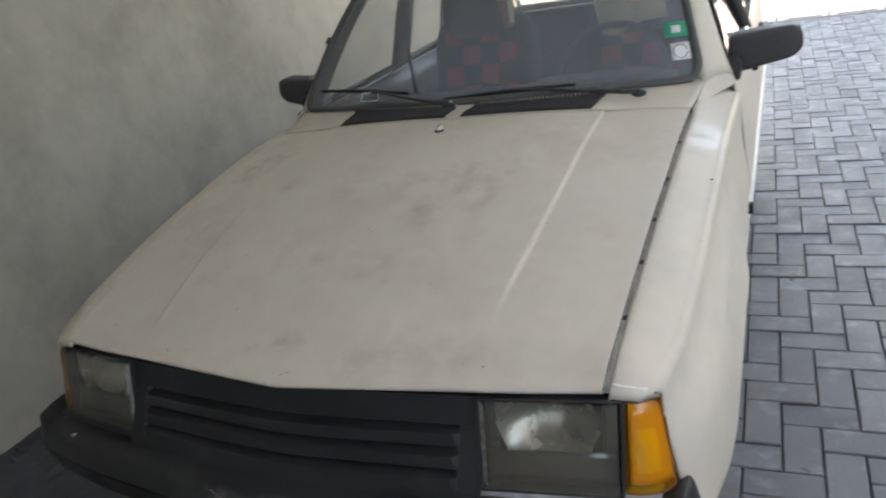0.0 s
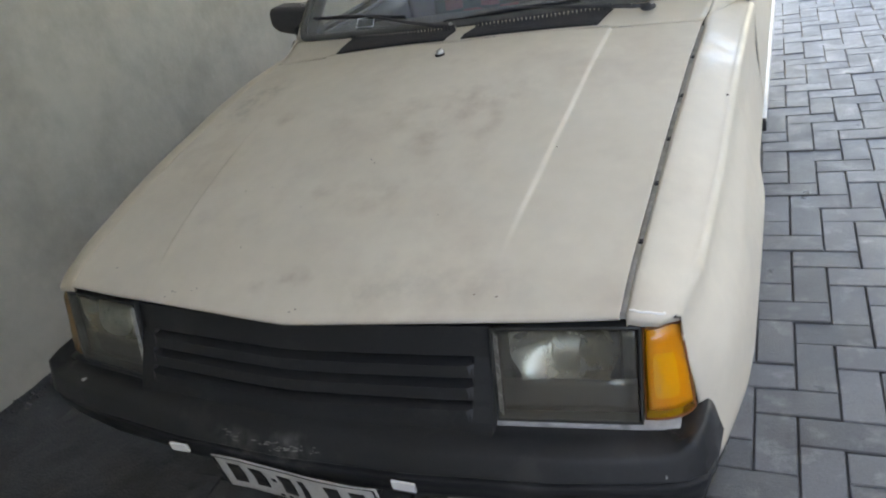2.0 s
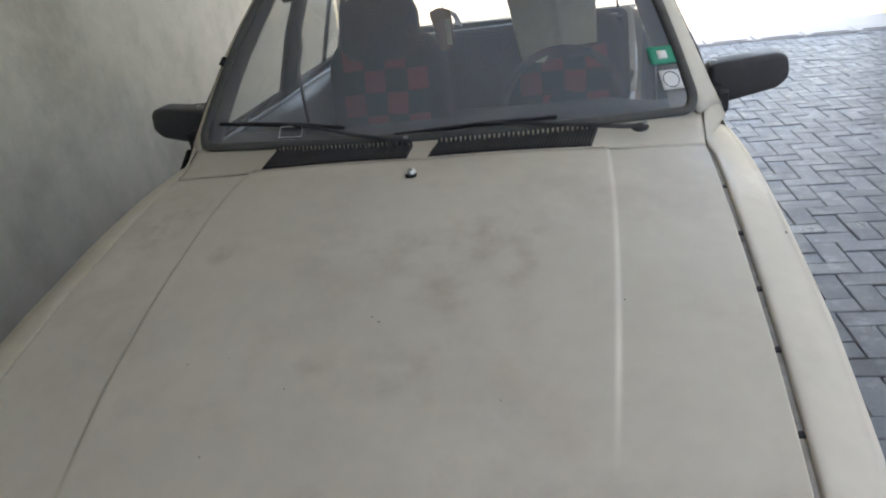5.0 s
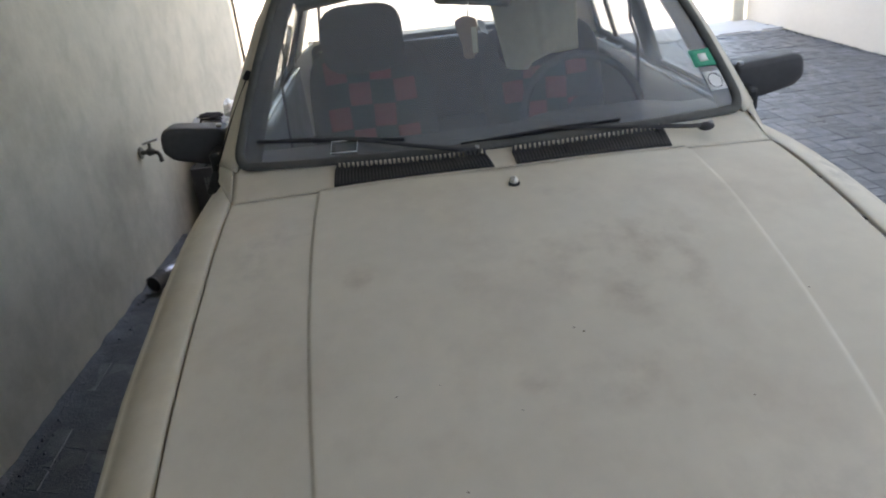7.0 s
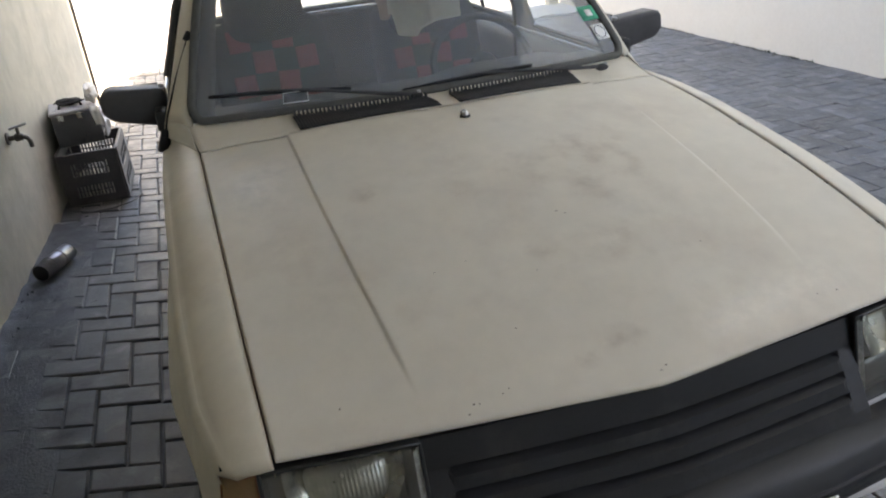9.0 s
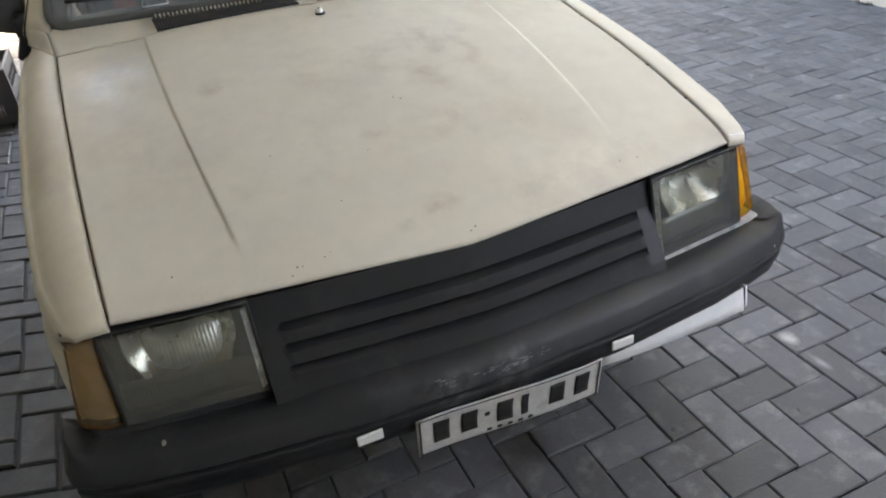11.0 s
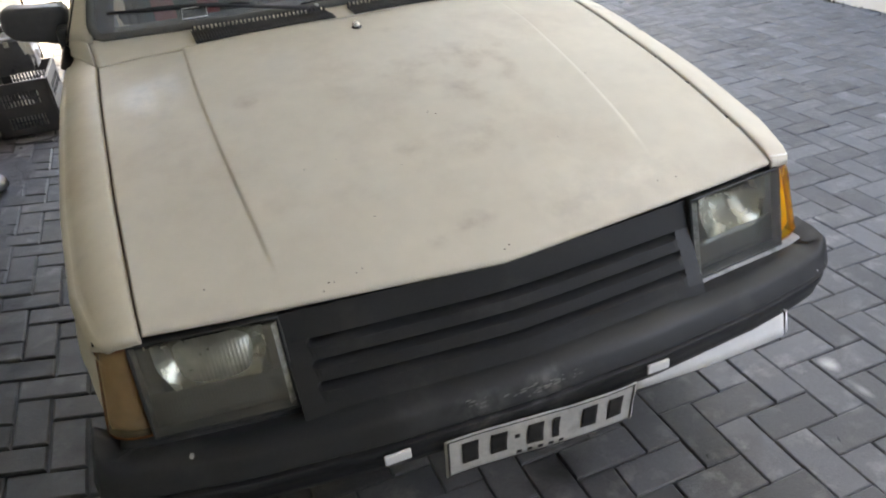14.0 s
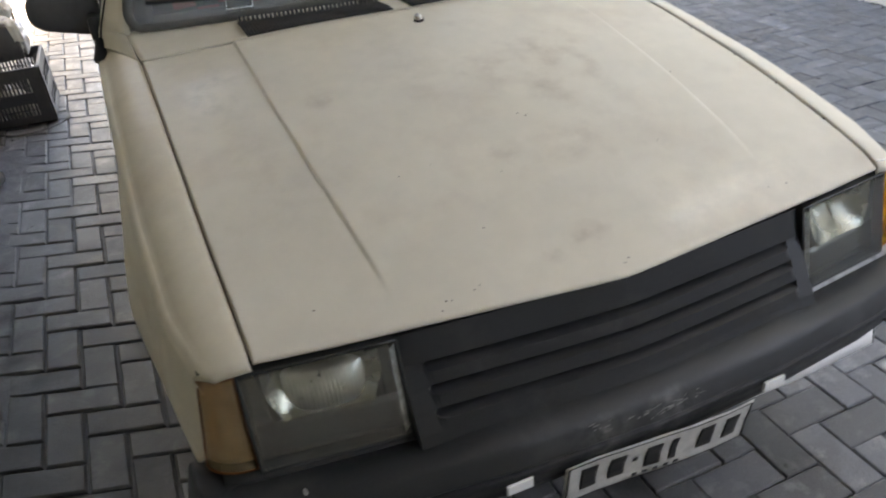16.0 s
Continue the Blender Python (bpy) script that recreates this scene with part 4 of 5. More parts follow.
def bumper_sec(q):
    x, y = bumper_plan(q)
    e = 0.004
    xa, ya = bumper_plan(max(-1, q - e))
    xb, yb = bumper_plan(min(1, q + e))
    d = Vector((xb - xa, yb - ya, 0)).normalized()
    n = Vector((d.y, -d.x, 0))
    p = Vector((x, y, 0))
    mid = 1 - smooth01((abs(x) - 0.30) / 0.12)
    rim = 0.008 * mid
    end = smooth01((abs(q) - 0.72) / 0.16)
    horn = 0.022 * smooth01((abs(q) - 0.83) / 0.07)
    prof = [(-0.10, 0.569 + rim), (-0.036, 0.567 + rim + 0.003 * end), (-0.016, 0.562 + 0.004 * end + horn), (-0.010, 0.557 + 0.004 * end + horn), (-0.006, 0.550 + 0.005 * end + 0.8 * horn), (0.001, 0.538 + 0.3 * horn), (0.006, 0.5275), (0.007, 0.525), (0.006, 0.523), (-0.005, 0.519), (-0.005, 0.513), (0.003, 0.509), (0.004, 0.507), (0.004, 0.504), (0.002, 0.488), (-0.002, 0.484), (-0.005, 0.466), (-0.008, 0.454), (-0.030, 0.447), (-0.07, 0.447)]
    return [tuple(p + n * o + Vector((0, 0, z))) for o, z in prof]


bumper = profile_sweep("bumper", np.linspace(-1, 1, 81), bumper_sec, M_BLACK, car, "scuffed black plastic front bumper")
SEC = len(bumper_sec(0))
for f_ in bumper.data.polygons:      # crisp edges along the groove
    if f_.loop_total == 4 and f_.index % SEC in (5, 6, 7, 8, 9, 10, 11, 12):
        f_.use_smooth = False
for bx, by, bz in ((-0.596, -0.098, 0.566), (0.690, -0.103, 0.530), (0.60, -0.125, 0.470)):
    cyl("bolt", (bx, by + 0.01, bz - 0.004), (bx, by - 0.004, bz + 0.003), 0.0036, M_STEEL, bumper, "", 10)
for tx in (-0.274, 0.250):
    tab = box("reflector_tab", (tx, -0.177, 0.4925), (0.048, 0.006, 0.021), M_WHITE, bumper, 0.002, "small white reflector tab")
# scrapes above the number plate
rg_s = random.Random(5)
for n_ in range(46):
    cx_, spread = rg_s.choice(((-0.118, 0.030), (0.012, 0.034), (0.012, 0.034), (0.072, 0.020), (-0.03, 0.06)))
    x_, z_ = cx_ + rg_s.gauss(0, spread * 0.6), 0.541 + 0.05 * max(0.0, -cx_) + rg_s.gauss(0, 0.0045)
    y_ = interp(abs(x_), [0, 0.26], [-0.178, -0.168]) - interp(z_, [0.526, 0.538, 0.550, 0.557], [0.007, 0.001, -0.006, -0.010]) - 0.0007
    w_, h_ = rg_s.uniform(0.0025, 0.010), rg_s.uniform(0.0007, 0.0022)
    ring_ = [(x_ + w_ * rg_s.uniform(0.5, 1.2) * math.cos(6.283 * k / 9), y_, z_ + h_ * rg_s.uniform(0.4, 1.3) * math.sin(6.283 * k / 9) + 0.12 * w_ * math.cos(6.283 * k / 9)) for k in range(9)]
    put("scrape", mesh_from("scrape", ring_, [tuple(range(9))], M_SCRAPE, False), bumper)
# lower front panels, white, either side of the number plate
def valance(sign, x0, x1, low, low_out, high):
    """White lower panel behind the bumper, closed by a dark lip at its outer end."""
    pan = sheet("valance", lambda u, v: (sign * lerp(x0, x1, u), lerp(-0.085, -0.056, u ** 2) + 0.03 * v, lerp(lerp(low, low_out, u), high, v)), 14, 6, M_WHITE, car, 0.003, "white lower front panel")
    sweep("valance_lip", [(sign * (x1 + 0.002), -0.054, low_out), (sign * (x1 + 0.002), -0.040, lerp(low_out, high, 0.6)), (sign * (x1 + 0.002), -0.026, high - 0.005)], 0.003, M_DARK, pan)
    sheet("valance_flange", lambda u, v: (sign * (x1 + 0.006 + 0.016 * u), -0.052 + 0.028 * v + 0.01 * u, lerp(low_out, high - 0.005, v)), 2, 4, M_WHITE, pan, 0.003)


valance(1, 0.27, 0.69, 0.350, 0.324, 0.455)

# bent number plate with plain bars
def plate_fn(u, v):
    x = lerp(-0.190, 0.196, u)
    z = lerp(0.390, 0.492, v) - 0.008 * u
    y = -0.186 + 0.006 * math.sin(u * 5 + 1) + 0.012 * (1 - v) + 0.003 * noise.noise((u * 5, v * 3, 1.0))
    return (x, y, z)
plate = sheet("number_plate", plate_fn, 40, 12, M_PLATE, car, 0.0015, "bent white number plate with black bars")
def bar(u0, u1, v0, v1):
    def fn(u, v):
        p = plate_fn(lerp(u0, u1, u), lerp(v0, v1, v))
        return (p[0], p[1] - 0.0025, p[2])
    sheet("bar", fn, 6, 4, M_INK, plate, 0.001)
for u0 in (0.07, 0.215, 0.40, 0.53, 0.685, 0.83):
    bar(u0 + 0.012, u0 + (0.095 if u0 != 0.53 else 0.048), 0.28, 0.82)
bar(0.35, 0.375, 0.52, 0.62)
for k in range(5):
    bar(0.36 + 0.055 * k, 0.385 + 0.055 * k, 0.10, 0.17)
for u0, u1, v0, v1 in ((0.01, 0.99, 0.955, 0.975), (0.01, 0.99, 0.03, 0.05), (0.01, 0.02, 0.05, 0.955), (0.98, 0.99, 0.05, 0.955)):
    bar(u0, u1, v0, v1)


# chips and rust specks in the paint
CHIPS = [(-0.278, 0.275, 0.0018), (-0.094, 0.222, 0.0018), (0.017, 0.368, 0.0022), (0.031, 0.356, 0.0028), (-0.189, 0.107, 0.0020), (0.409, 0.022, 0.0022), (-0.51, 0.049, 0.0022), (-0.310, -0.002, 0.0030), (-0.300, -0.004, 0.0020), (-0.259, 0.001, 0.0022), (-0.247, 0.006, 0.0018), (0.240, 0.198, 0.0016), (0.43, 0.410, 0.0022), (-0.322, -0.016, 0.0024), (0.018, -0.028, 0.0028), (0.006, -0.034, 0.0022), (-0.604, 0.016, 0.0060), (-0.585, 0.012, 0.0050), (-0.21, 0.288, 0.0014), (0.367, 0.024, 0.0022)]
def chip(x, y, r, seed):
    rg = random.Random(seed)
    n = 9
    pts = [(x + 0.75 * r * rg.uniform(0.4, 1.3) * math.cos(6.283 * k / n) * 1.4, y + 0.75 * r * rg.uniform(0.4, 1.3) * math.sin(6.283 * k / n)) for k in range(n)]
    z = lambda a, b: hood_z(a, b) + crease_lift(a, b) + dent(a, b) + 0.0022
    vs = [(a, b, z(a, b)) for a, b in pts]
    put("paint_chip", mesh_from("paint_chip", vs, [tuple(range(n))], M_CHIP, False), hood)


for n_, (cx_, cy_, r_) in enumerate(CHIPS):
    chip(cx_, cy_, r_, n_)
for fx_, fy_, fz_ in ((0.7365, 0.653, 0.8665), (0.741, 0.42, 0.812)):
    cyl("trim_hole", (fx_ - 0.002, fy_, fz_ - 0.004), (fx_ + 0.002, fy_, fz_ + 0.0025), 0.0028, M_DARK, car, "", 8)


edge = fender_fn(1)
rg_edge = random.Random(21)
for n_ in range(14):
    a_, b_ = rg_edge.uniform(4.4, 8.6) / 12, rg_edge.uniform(0.0, 0.012)
    p_ = Vector(edge(a_, b_))
    r_ = rg_edge.uniform(0.0015, 0.004)
    vs_ = [p_ + Vector((0.0012, r_ * rg_edge.uniform(0.4, 1.2) * math.cos(6.283 * k / 7) - 0.0015, 1.6 * r_ * rg_edge.uniform(0.4, 1.2) * math.sin(6.283 * k / 7))) for k in range(7)]
    put("paint_chip", mesh_from("paint_chip", vs_, [tuple(range(7))], M_DARK, False), car)


# ---- mirrors, wipers, aerial ----
def door_mirror(sign):
    bm = bmesh.new()
    f = [(0.730, 0.920), (0.728, 1.035), (0.910, 1.052), (0.928, 1.035), (0.932, 0.985), (0.905, 0.958)]
    if sign < 0:
        f = [(x - 0.02 if x > 0.9 else x, z - 0.004) for x, z in f]
    front = [bm.verts.new((sign * x, 1.385, z)) for x, z in f]
    back = [bm.verts.new((sign * (x * 0.985 + 0.01), 1.475, z * 0.99 + 0.01)) for x, z in f]
    bm.faces.new(front)
    bm.faces.new(back[::-1])
    for i in range(6):
        bm.faces.new((front[i], front[(i + 1) % 6], back[(i + 1) % 6], back[i]))
    bmesh.ops.bevel(bm, geom=list(bm.edges), offset=0.016, segments=5, affect="EDGES", profile=0.5)
    mi = part("door_mirror", bm, M_SHELL, car, "black plastic door mirror", True)
    sheet("mirror_glass", lambda u, v: (sign * lerp(0.75, 0.90, u), 1.479, lerp(0.955, 1.035, v)), 2, 2, M_MIRROR, mi, 0.0)
    box("mirror_clip", (sign * 0.735, 1.378, 1.044), (0.016, 0.016, 0.012), M_STEEL, mi, 0.004)
    box("mirror_foot", (sign * 0.750, 1.365, 0.952), (0.034, 0.10, 0.066), M_BLACK, mi, 0.012)


door_mirror(-1)
door_mirror(1)


def wiper(pivot, bend, heel, toe):
    """A wiper at rest: flat arm from the pivot over its bend to the middle of the blade, yoke, and rubber from heel to toe."""
    pivot, bend, heel, toe = Vector(pivot), Vector(bend), Vector(heel), Vector(toe)
    up = Vector((0, -0.62, 0.78))
    mid = heel.lerp(toe, 0.45)
    arm = sweep("wiper_arm", [pivot + Vector((0, 0, 0.010)), pivot.lerp(bend, 0.25) + up * 0.012, bend + up * 0.016, bend.lerp(mid, 0.5) + up * 0.018, mid + up * 0.014], lambda k: 0.0075 - 0.0035 * k, M_RIB, car, "black wiper arm", 8, False, 0.55, tuple(up))
    bm = bmesh.new()
    bmesh.ops.create_uvsphere(bm, u_segments=16, v_segments=10, radius=1.0)
    bmesh.ops.scale(bm, vec=(0.021, 0.013, 0.011), verts=bm.verts)
    bmesh.ops.translate(bm, vec=pivot + Vector((-0.006, 0.003, 0.006)), verts=bm.verts)
    root = part("pivot_cap", bm, M_RIB, arm, "", True)
    cyl("pivot_nut", pivot + Vector((0.004, 0.002, 0.010)), pivot + Vector((0.004, 0, 0.019)), 0.006, M_STEEL, root, "", 6)
    sweep("yoke", [heel.lerp(toe, k) + up * (0.010 + 0.005 * math.sin(math.pi * (k - 0.15) / 0.7)) for k in np.linspace(0.15, 0.85, 9)], 0.0036, M_RIB, arm, "", 6, False, 0.7, tuple(up))
    sweep("blade", [heel.lerp(toe, k) + up * 0.005 for k in np.linspace(0, 1, 9)], 0.0042, M_DARK, arm, "", 6, False, 1.3, tuple(up))
    return arm


wiper((-0.055, 1.085, 0.966), (-0.20, 1.118, 0.985), screen_pt(-0.34, 0.08), screen_pt(-0.92, 0.125))
wiper((0.524, 1.072, 0.962), (0.335, 1.118, 0.968), screen_pt(0.48, 0.05), screen_pt(-0.13, 0.03))
aer = sweep("aerial", [(-0.752, 1.275, 0.915), (-0.733, 1.30, 0.97), (-0.690, 1.345, 1.06), (-0.632, 1.395, 1.165)], 0.0026, M_DARK, car, "thin black aerial folded along the pillar", 6)
cyl("aerial_knob", (-0.638, 1.39, 1.155), (-0.627, 1.40, 1.178), 0.011, M_DARK, aer, "", 12, 0.007, 0.002)
cyl("aerial_base", (-0.758, 1.255, 0.885), (-0.747, 1.285, 0.940), 0.020, M_DARK, aer, "", 14, 0.010, 0.003)


# ---- cabin ----
def soft_block(name, c, s, material, parent, label="", m=None, bevel=0.04):
    return part(name, box_bm(*c, *s, bevel, 4, m), material, parent, label, True)


sheet("dashboard", lambda u, v: (lerp(-0.66, 0.66, u), lerp(1.20 + 0.07 * (2 * u - 1) ** 2, 1.50, v), 0.945 - 0.012 * v - 0.22 * smooth01((v - 0.75) / 0.25) + 0.02 * smooth01((u - 0.55) / 0.1) * smooth01((0.95 - u) / 0.1) * smooth01(v * 3)), 40, 14, M_DASH, car, 0.01, "dark vinyl dashboard")
box("bulkhead", (0, 1.32, 0.66), (1.36, 0.03, 0.52), M_DARK, car, 0.01)
box("cabin_floor", (0, 2.25, 0.32), (1.40, 1.9, 0.05), M_DASH, car, 0.01)


def cushion(name, c, s, material, parent, label="", m=None, power=0.55):
    """A rounded pad: a sphere squared off."""
    bm = bmesh.new()
    bmesh.ops.create_uvsphere(bm, u_segments=28, v_segments=18, radius=1.0)
    for v in bm.verts:
        v.co = Vector([math.copysign(abs(q) ** power, q) * h / 2 for q, h in zip(v.co, s)])
    bmesh.ops.transform(bm, matrix=Matrix.Translation(c) @ (m or Matrix()), verts=bm.verts)
    return part(name, bm, material, parent, label, True)


def front_seat(sign, back_y, headrest):
    sx = sign * 0.34
    seat = soft_block("front_seat", (sx, back_y - 0.27, 0.50), (0.50, 0.50, 0.16), M_CLOTH_K, car, "black seat with red chequered cover")
    tilt = Matrix.Rotation(radians(-16), 4, "X")
    back = Vector((sx, back_y, 0.80))
    cushion("backrest", back, (0.48, 0.16, 0.60), M_CLOTH_K, seat, "", tilt, 0.45)
    cushion("headrest", headrest, (0.31, 0.14, 0.25), M_CLOTH_K, seat, "black padded headrest", tilt)
    for i in range(4):
        for j in range(-1, 4):
            if (i + j) % 2 == 1:
                p = Matrix.Translation(back) @ tilt @ Vector(((i - 1.5) * 0.085, -0.0805, -0.062 + 0.087 * j))
                part("red_patch", box_bm(*p, 0.082, 0.010, 0.084, 0.0048, 3, tilt @ Matrix.Rotation(0.05 * ((i * 7 + j * 3) % 3 - 1), 4, "Y")), M_CLOTH_R, seat, "", True)
    return seat


front_seat(-1, 2.17, (-0.35, 2.19, 1.118))
front_seat(1, 2.29, (0.32, 2.30, 1.045))
rear = soft_block("rear_seat", (0, 2.80, 0.52), (1.30, 0.50, 0.18), M_CLOTH_K, car, "dark rear bench seat")
soft_block("backrest", (0, 3.02, 0.78), (1.30, 0.14, 0.44), M_CLOTH_K, rear, "", Matrix.Rotation(radians(-18), 4, "X"))
box("parcel_shelf", (0, 3.12, 0.96), (1.24, 0.30, 0.02), M_DASH, car, 0.004)
sweep("shelf_edge", [(-0.60, 2.965, 0.975), (0.60, 2.965, 0.985)], 0.006, M_CHROME, car)

# steering wheel
wc, wt = Vector((0.34, 1.60, 0.90)), Matrix.Rotation(radians(62), 4, "X")
ring = [wc + wt @ Vector((0.185 * math.cos(a), 0.185 * math.sin(a), 0)) for a in np.linspace(0, 2 * math.pi, 40, endpoint=False)]
stw = sweep("steering_wheel", ring, 0.013, M_DASH, car, "black steering wheel", 8, True, 1.0, (0, 0.4, 0.9))
cyl("hub", wc + wt @ Vector((0, 0, -0.03)), wc + wt @ Vector((0, 0, 0.02)), 0.05, M_DASH, stw, "", 20)
for a in (200, 340, 270):
    sweep("spoke", [wc, wc + wt @ Vector((0.18 * math.cos(radians(a)), 0.18 * math.sin(radians(a)), 0))], 0.012, M_DASH, stw)
sweep("column", [wc, wc + wt @ Vector((0, 0, -0.28))], 0.035, M_DASH, stw)
# gear lever
gl = sweep("gear_lever", [(0.02, 1.85, 0.45), (0.02, 1.80, 0.78)], 0.008, M_CHROME, car, "gear lever with round knob")
bm = bmesh.new()
bmesh.ops.create_uvsphere(bm, u_segments=14, v_segments=10, radius=0.03)
bmesh.ops.translate(bm, vec=(0.02, 1.80, 0.80), verts=bm.verts)
part("knob", bm, M_DASH, gl, "", True)

# rear-view mirror and what hangs from it
turn = Euler((0, 0.115, -0.224)).to_matrix().to_4x4()
mir = soft_block("interior_mirror", (0.02, 1.612, 1.287), (0.235, 0.03, 0.060), M_DASH, car, "black interior mirror", turn, 0.018)
sweep("mirror_stalk", [(0.02, 1.615, 1.30), (0.02, 1.63, 1.365)], 0.006, M_DASH, mir)
part("mirror_face", box_bm(*(Vector((0.02, 1.612, 1.287)) + turn @ Vector((0, 0.0155, 0))), 0.205, 0.002, 0.046, 0, 1, turn), M_MIRROR, mir)


def cloth_fn(u, v):
    """A cloth hung over the headrest, folded over its top, with a stepped lower edge."""
    k = max(0.0, (v - 0.2) / 0.8)
    x = lerp(0.141 + 0.045 * k, 0.468, u)
    low = interp(u, [0, 0.12, 0.30, 0.36, 0.6, 1], [0.948, 0.938, 0.934, 0.958, 0.984, 0.993])
    top = 1.166 + 0.024 * u + 0.006 * math.sin(u * 6)
    fold = 0.007 * math.exp(-((u - 0.55) / 0.04) ** 2) + 0.005 * math.sin(u * 9) * k
    if v < 0.2:
        return (x, 2.36 - 0.145 * v / 0.2, top + 0.024)
    return (x, 2.205 - 0.015 * k - fold, lerp(top + 0.024, low, k))


cloth = sheet("cloth", cloth_fn, 30, 20, M_TOWEL, None, 0.004)
tagged(cloth, "cream cotton cloth draped over the driver's headrest", "cloth")
def pouch_fn(u, v):
    """A soft flat pouch, wide at the shoulders and narrow at the foot."""
    a = 2 * math.pi * u
    w = interp(v, [0, 0.08, 0.35, 0.8, 0.95, 1], [0.012, 0.020, 0.024, 0.033, 0.030, 0.010])
    return (-0.006 + w * math.cos(a) + 0.004 * math.sin(v * 5), 1.585 + 0.35 * w * math.sin(a), lerp(1.108, 1.232, v))


air = sheet("hanging_pouch", pouch_fn, 20, 14, M_BROWN, None, 0.0)
tagged(air, "brown pouch with a white ribbon hanging from the interior mirror", "ornament")
sweep("string", [(0.004, 1.588, 1.270), (-0.002, 1.586, 1.228)], 0.0018, M_WHITE, air)
sheet("pale_end", lambda u, v: (0.004 + 0.016 * u, 1.574, lerp(1.125, 1.20, v)), 3, 4, M_TOWEL, air, 0.002)
sheet("ribbon", lambda u, v: (0.022 + 0.020 * u + 0.012 * (1 - v), 1.574 + 0.008 * math.sin(v * 5), lerp(1.185, 1.225, v) - 0.01 * u), 4, 6, M_WHITE, air, 0.002)

# stickers on the glass
def sticker(name, s0, s1, v0, v1, material, label, out=0.003, cat="sticker"):
    ob = sheet(name, lambda u, v: tuple(screen_pt(lerp(s0, s1, u), lerp(v0, v1, v), out)), 4, 4, material, None, 0.0006)
    return tagged(ob, label, cat)
st1 = sticker("sticker", 0.872, 0.974, 0.235, 0.320, M_GREEN, "green paper sticker on the windscreen")
st1.parent = None
sheet("panel", lambda u, v: tuple(screen_pt(lerp(0.905, 0.942, u), lerp(0.258, 0.297, v), 0.0045)), 2, 2, M_WHITE, st1, 0.0004)
st2 = sticker("sticker", 0.890, 0.966, 0.115, 0.205, M_WHITE, "white square sticker with a grey ring")
sweep("ring", [screen_pt(0.928 + 0.029 * math.cos(a), 0.160 + 0.035 * math.sin(a), 0.0035) for a in np.linspace(0, 2 * math.pi, 20, endpoint=False)], 0.0012, M_HOUSING, st2, "", 5, True)
st3 = sticker("sticker", -0.62, -0.52, 0.05, 0.10, M_DARK, "small dark label with pale border on the glass", -0.004)
sweep("border", [screen_pt(s, v, 0.0035) for s, v in ((-0.62, 0.05), (-0.52, 0.05), (-0.52, 0.10), (-0.62, 0.10))], 0.0014, M_WHITE, st3, "", 5, True)


# ---- roof rack ----
rack = thing("roof_rack", "dark steel roof rack bars clamped to the roof gutters", "roof rack")
for y in (1.98, 2.58):
    bar_ob = box("crossbar", (0, y, 1.475), (1.36, 0.045, 0.022), M_DARK, rack, 0.005)
    for sg in (-1, 1):
        e = roof_edge(sg, y)
        ft = sweep("clamp", [(e.x + sg * 0.012, y, e.z - 0.01), (e.x + sg * 0.004, y, e.z + 0.05), (e.x - sg * 0.01, y, 1.47)], 0.018, M_DARK, rack, "", 6)
        cyl("clamp_bolt", (e.x + sg * 0.04, y - 0.01, e.z + 0.01), (e.x - sg * 0.01, y - 0.01, e.z + 0.03), 0.008, M_RUST, ft, "", 8)


# ---- by the wall ----
def crate(x0, x1, y0, y1, z0, z1, nm, label):
    """A plastic crate: thick rim, corner posts and middle band round windows of fine lattice."""
    c = thing(nm, label, "crate")
    cx, cy = (x0 + x1) / 2, (y0 + y1) / 2
    h = z1 - z0
    bands = ((z1 - 0.030, 0.060), (z0 + 0.46 * h, 0.062), (z0 + 0.022, 0.044))
    for fixed, lo, hi, along_x in ((y0, x0, x1, True), (y1, x0, x1, True), (x0, y0, y1, False), (x1, y0, y1, False)):
        def bar_at(name, k, z, w, hh, t):
            place = (k, fixed, z) if along_x else (fixed, k, z)
            size = (w, t, hh) if along_x else (t, w, hh)
            box(name, place, size, M_CRATE, c, 0.002 if name != "slat" else 0.0)
        mid = (lo + hi) / 2
        for z, t in bands:
            bar_at("band", mid, z, hi - lo, t, 0.016)
        for k in (lo + 0.032, hi - 0.032):
            bar_at("corner_post", k, z0 + h / 2, 0.062, h - 0.004, 0.018)
        n = 11
        for i in range(1, n):
            bar_at("slat", lerp(lo + 0.055, hi - 0.055, i / n), z0 + h / 2, 0.009, h - 0.03, 0.008)
        for z in (z0 + 0.25 * h, z0 + 0.68 * h):
            bar_at("slat", mid, z, hi - lo - 0.04, 0.006, 0.009)
    box("base", (cx, cy, z0 + 0.008), (x1 - x0, y1 - y0, 0.012), M_CRATE, c, 0.002)
    return c


crate(-1.525, -1.205, 3.56, 4.02, 0.004, 0.31, "crate", "black plastic lattice crate on the pavers")

# trim round the inside of the windscreen
sheet("header_trim", lambda u, v: tuple(screen_pt(lerp(-0.96, 0.96, u), lerp(0.905, 0.985, v), -0.014)), 20, 3, M_SHELL, car, 0.004)
for sg in (-1, 1):
    sheet("pillar_trim", lambda u, v, sg=sg: tuple(screen_pt(sg * lerp(0.90, 0.99, u), lerp(0.03, 0.97, v), -0.014)), 3, 16, M_SHELL, car, 0.004)

# sun visor folded against the header on the passenger side
sheet("sun_visor", lambda u, v: (lerp(-0.50, -0.06, u), lerp(1.645 + 0.05 * (1 - u) ** 2, 1.61, v), lerp(1.355, 1.300 + 0.045 * u, v)), 12, 4, M_DASH, car, 0.018, "dark vinyl sun visor")


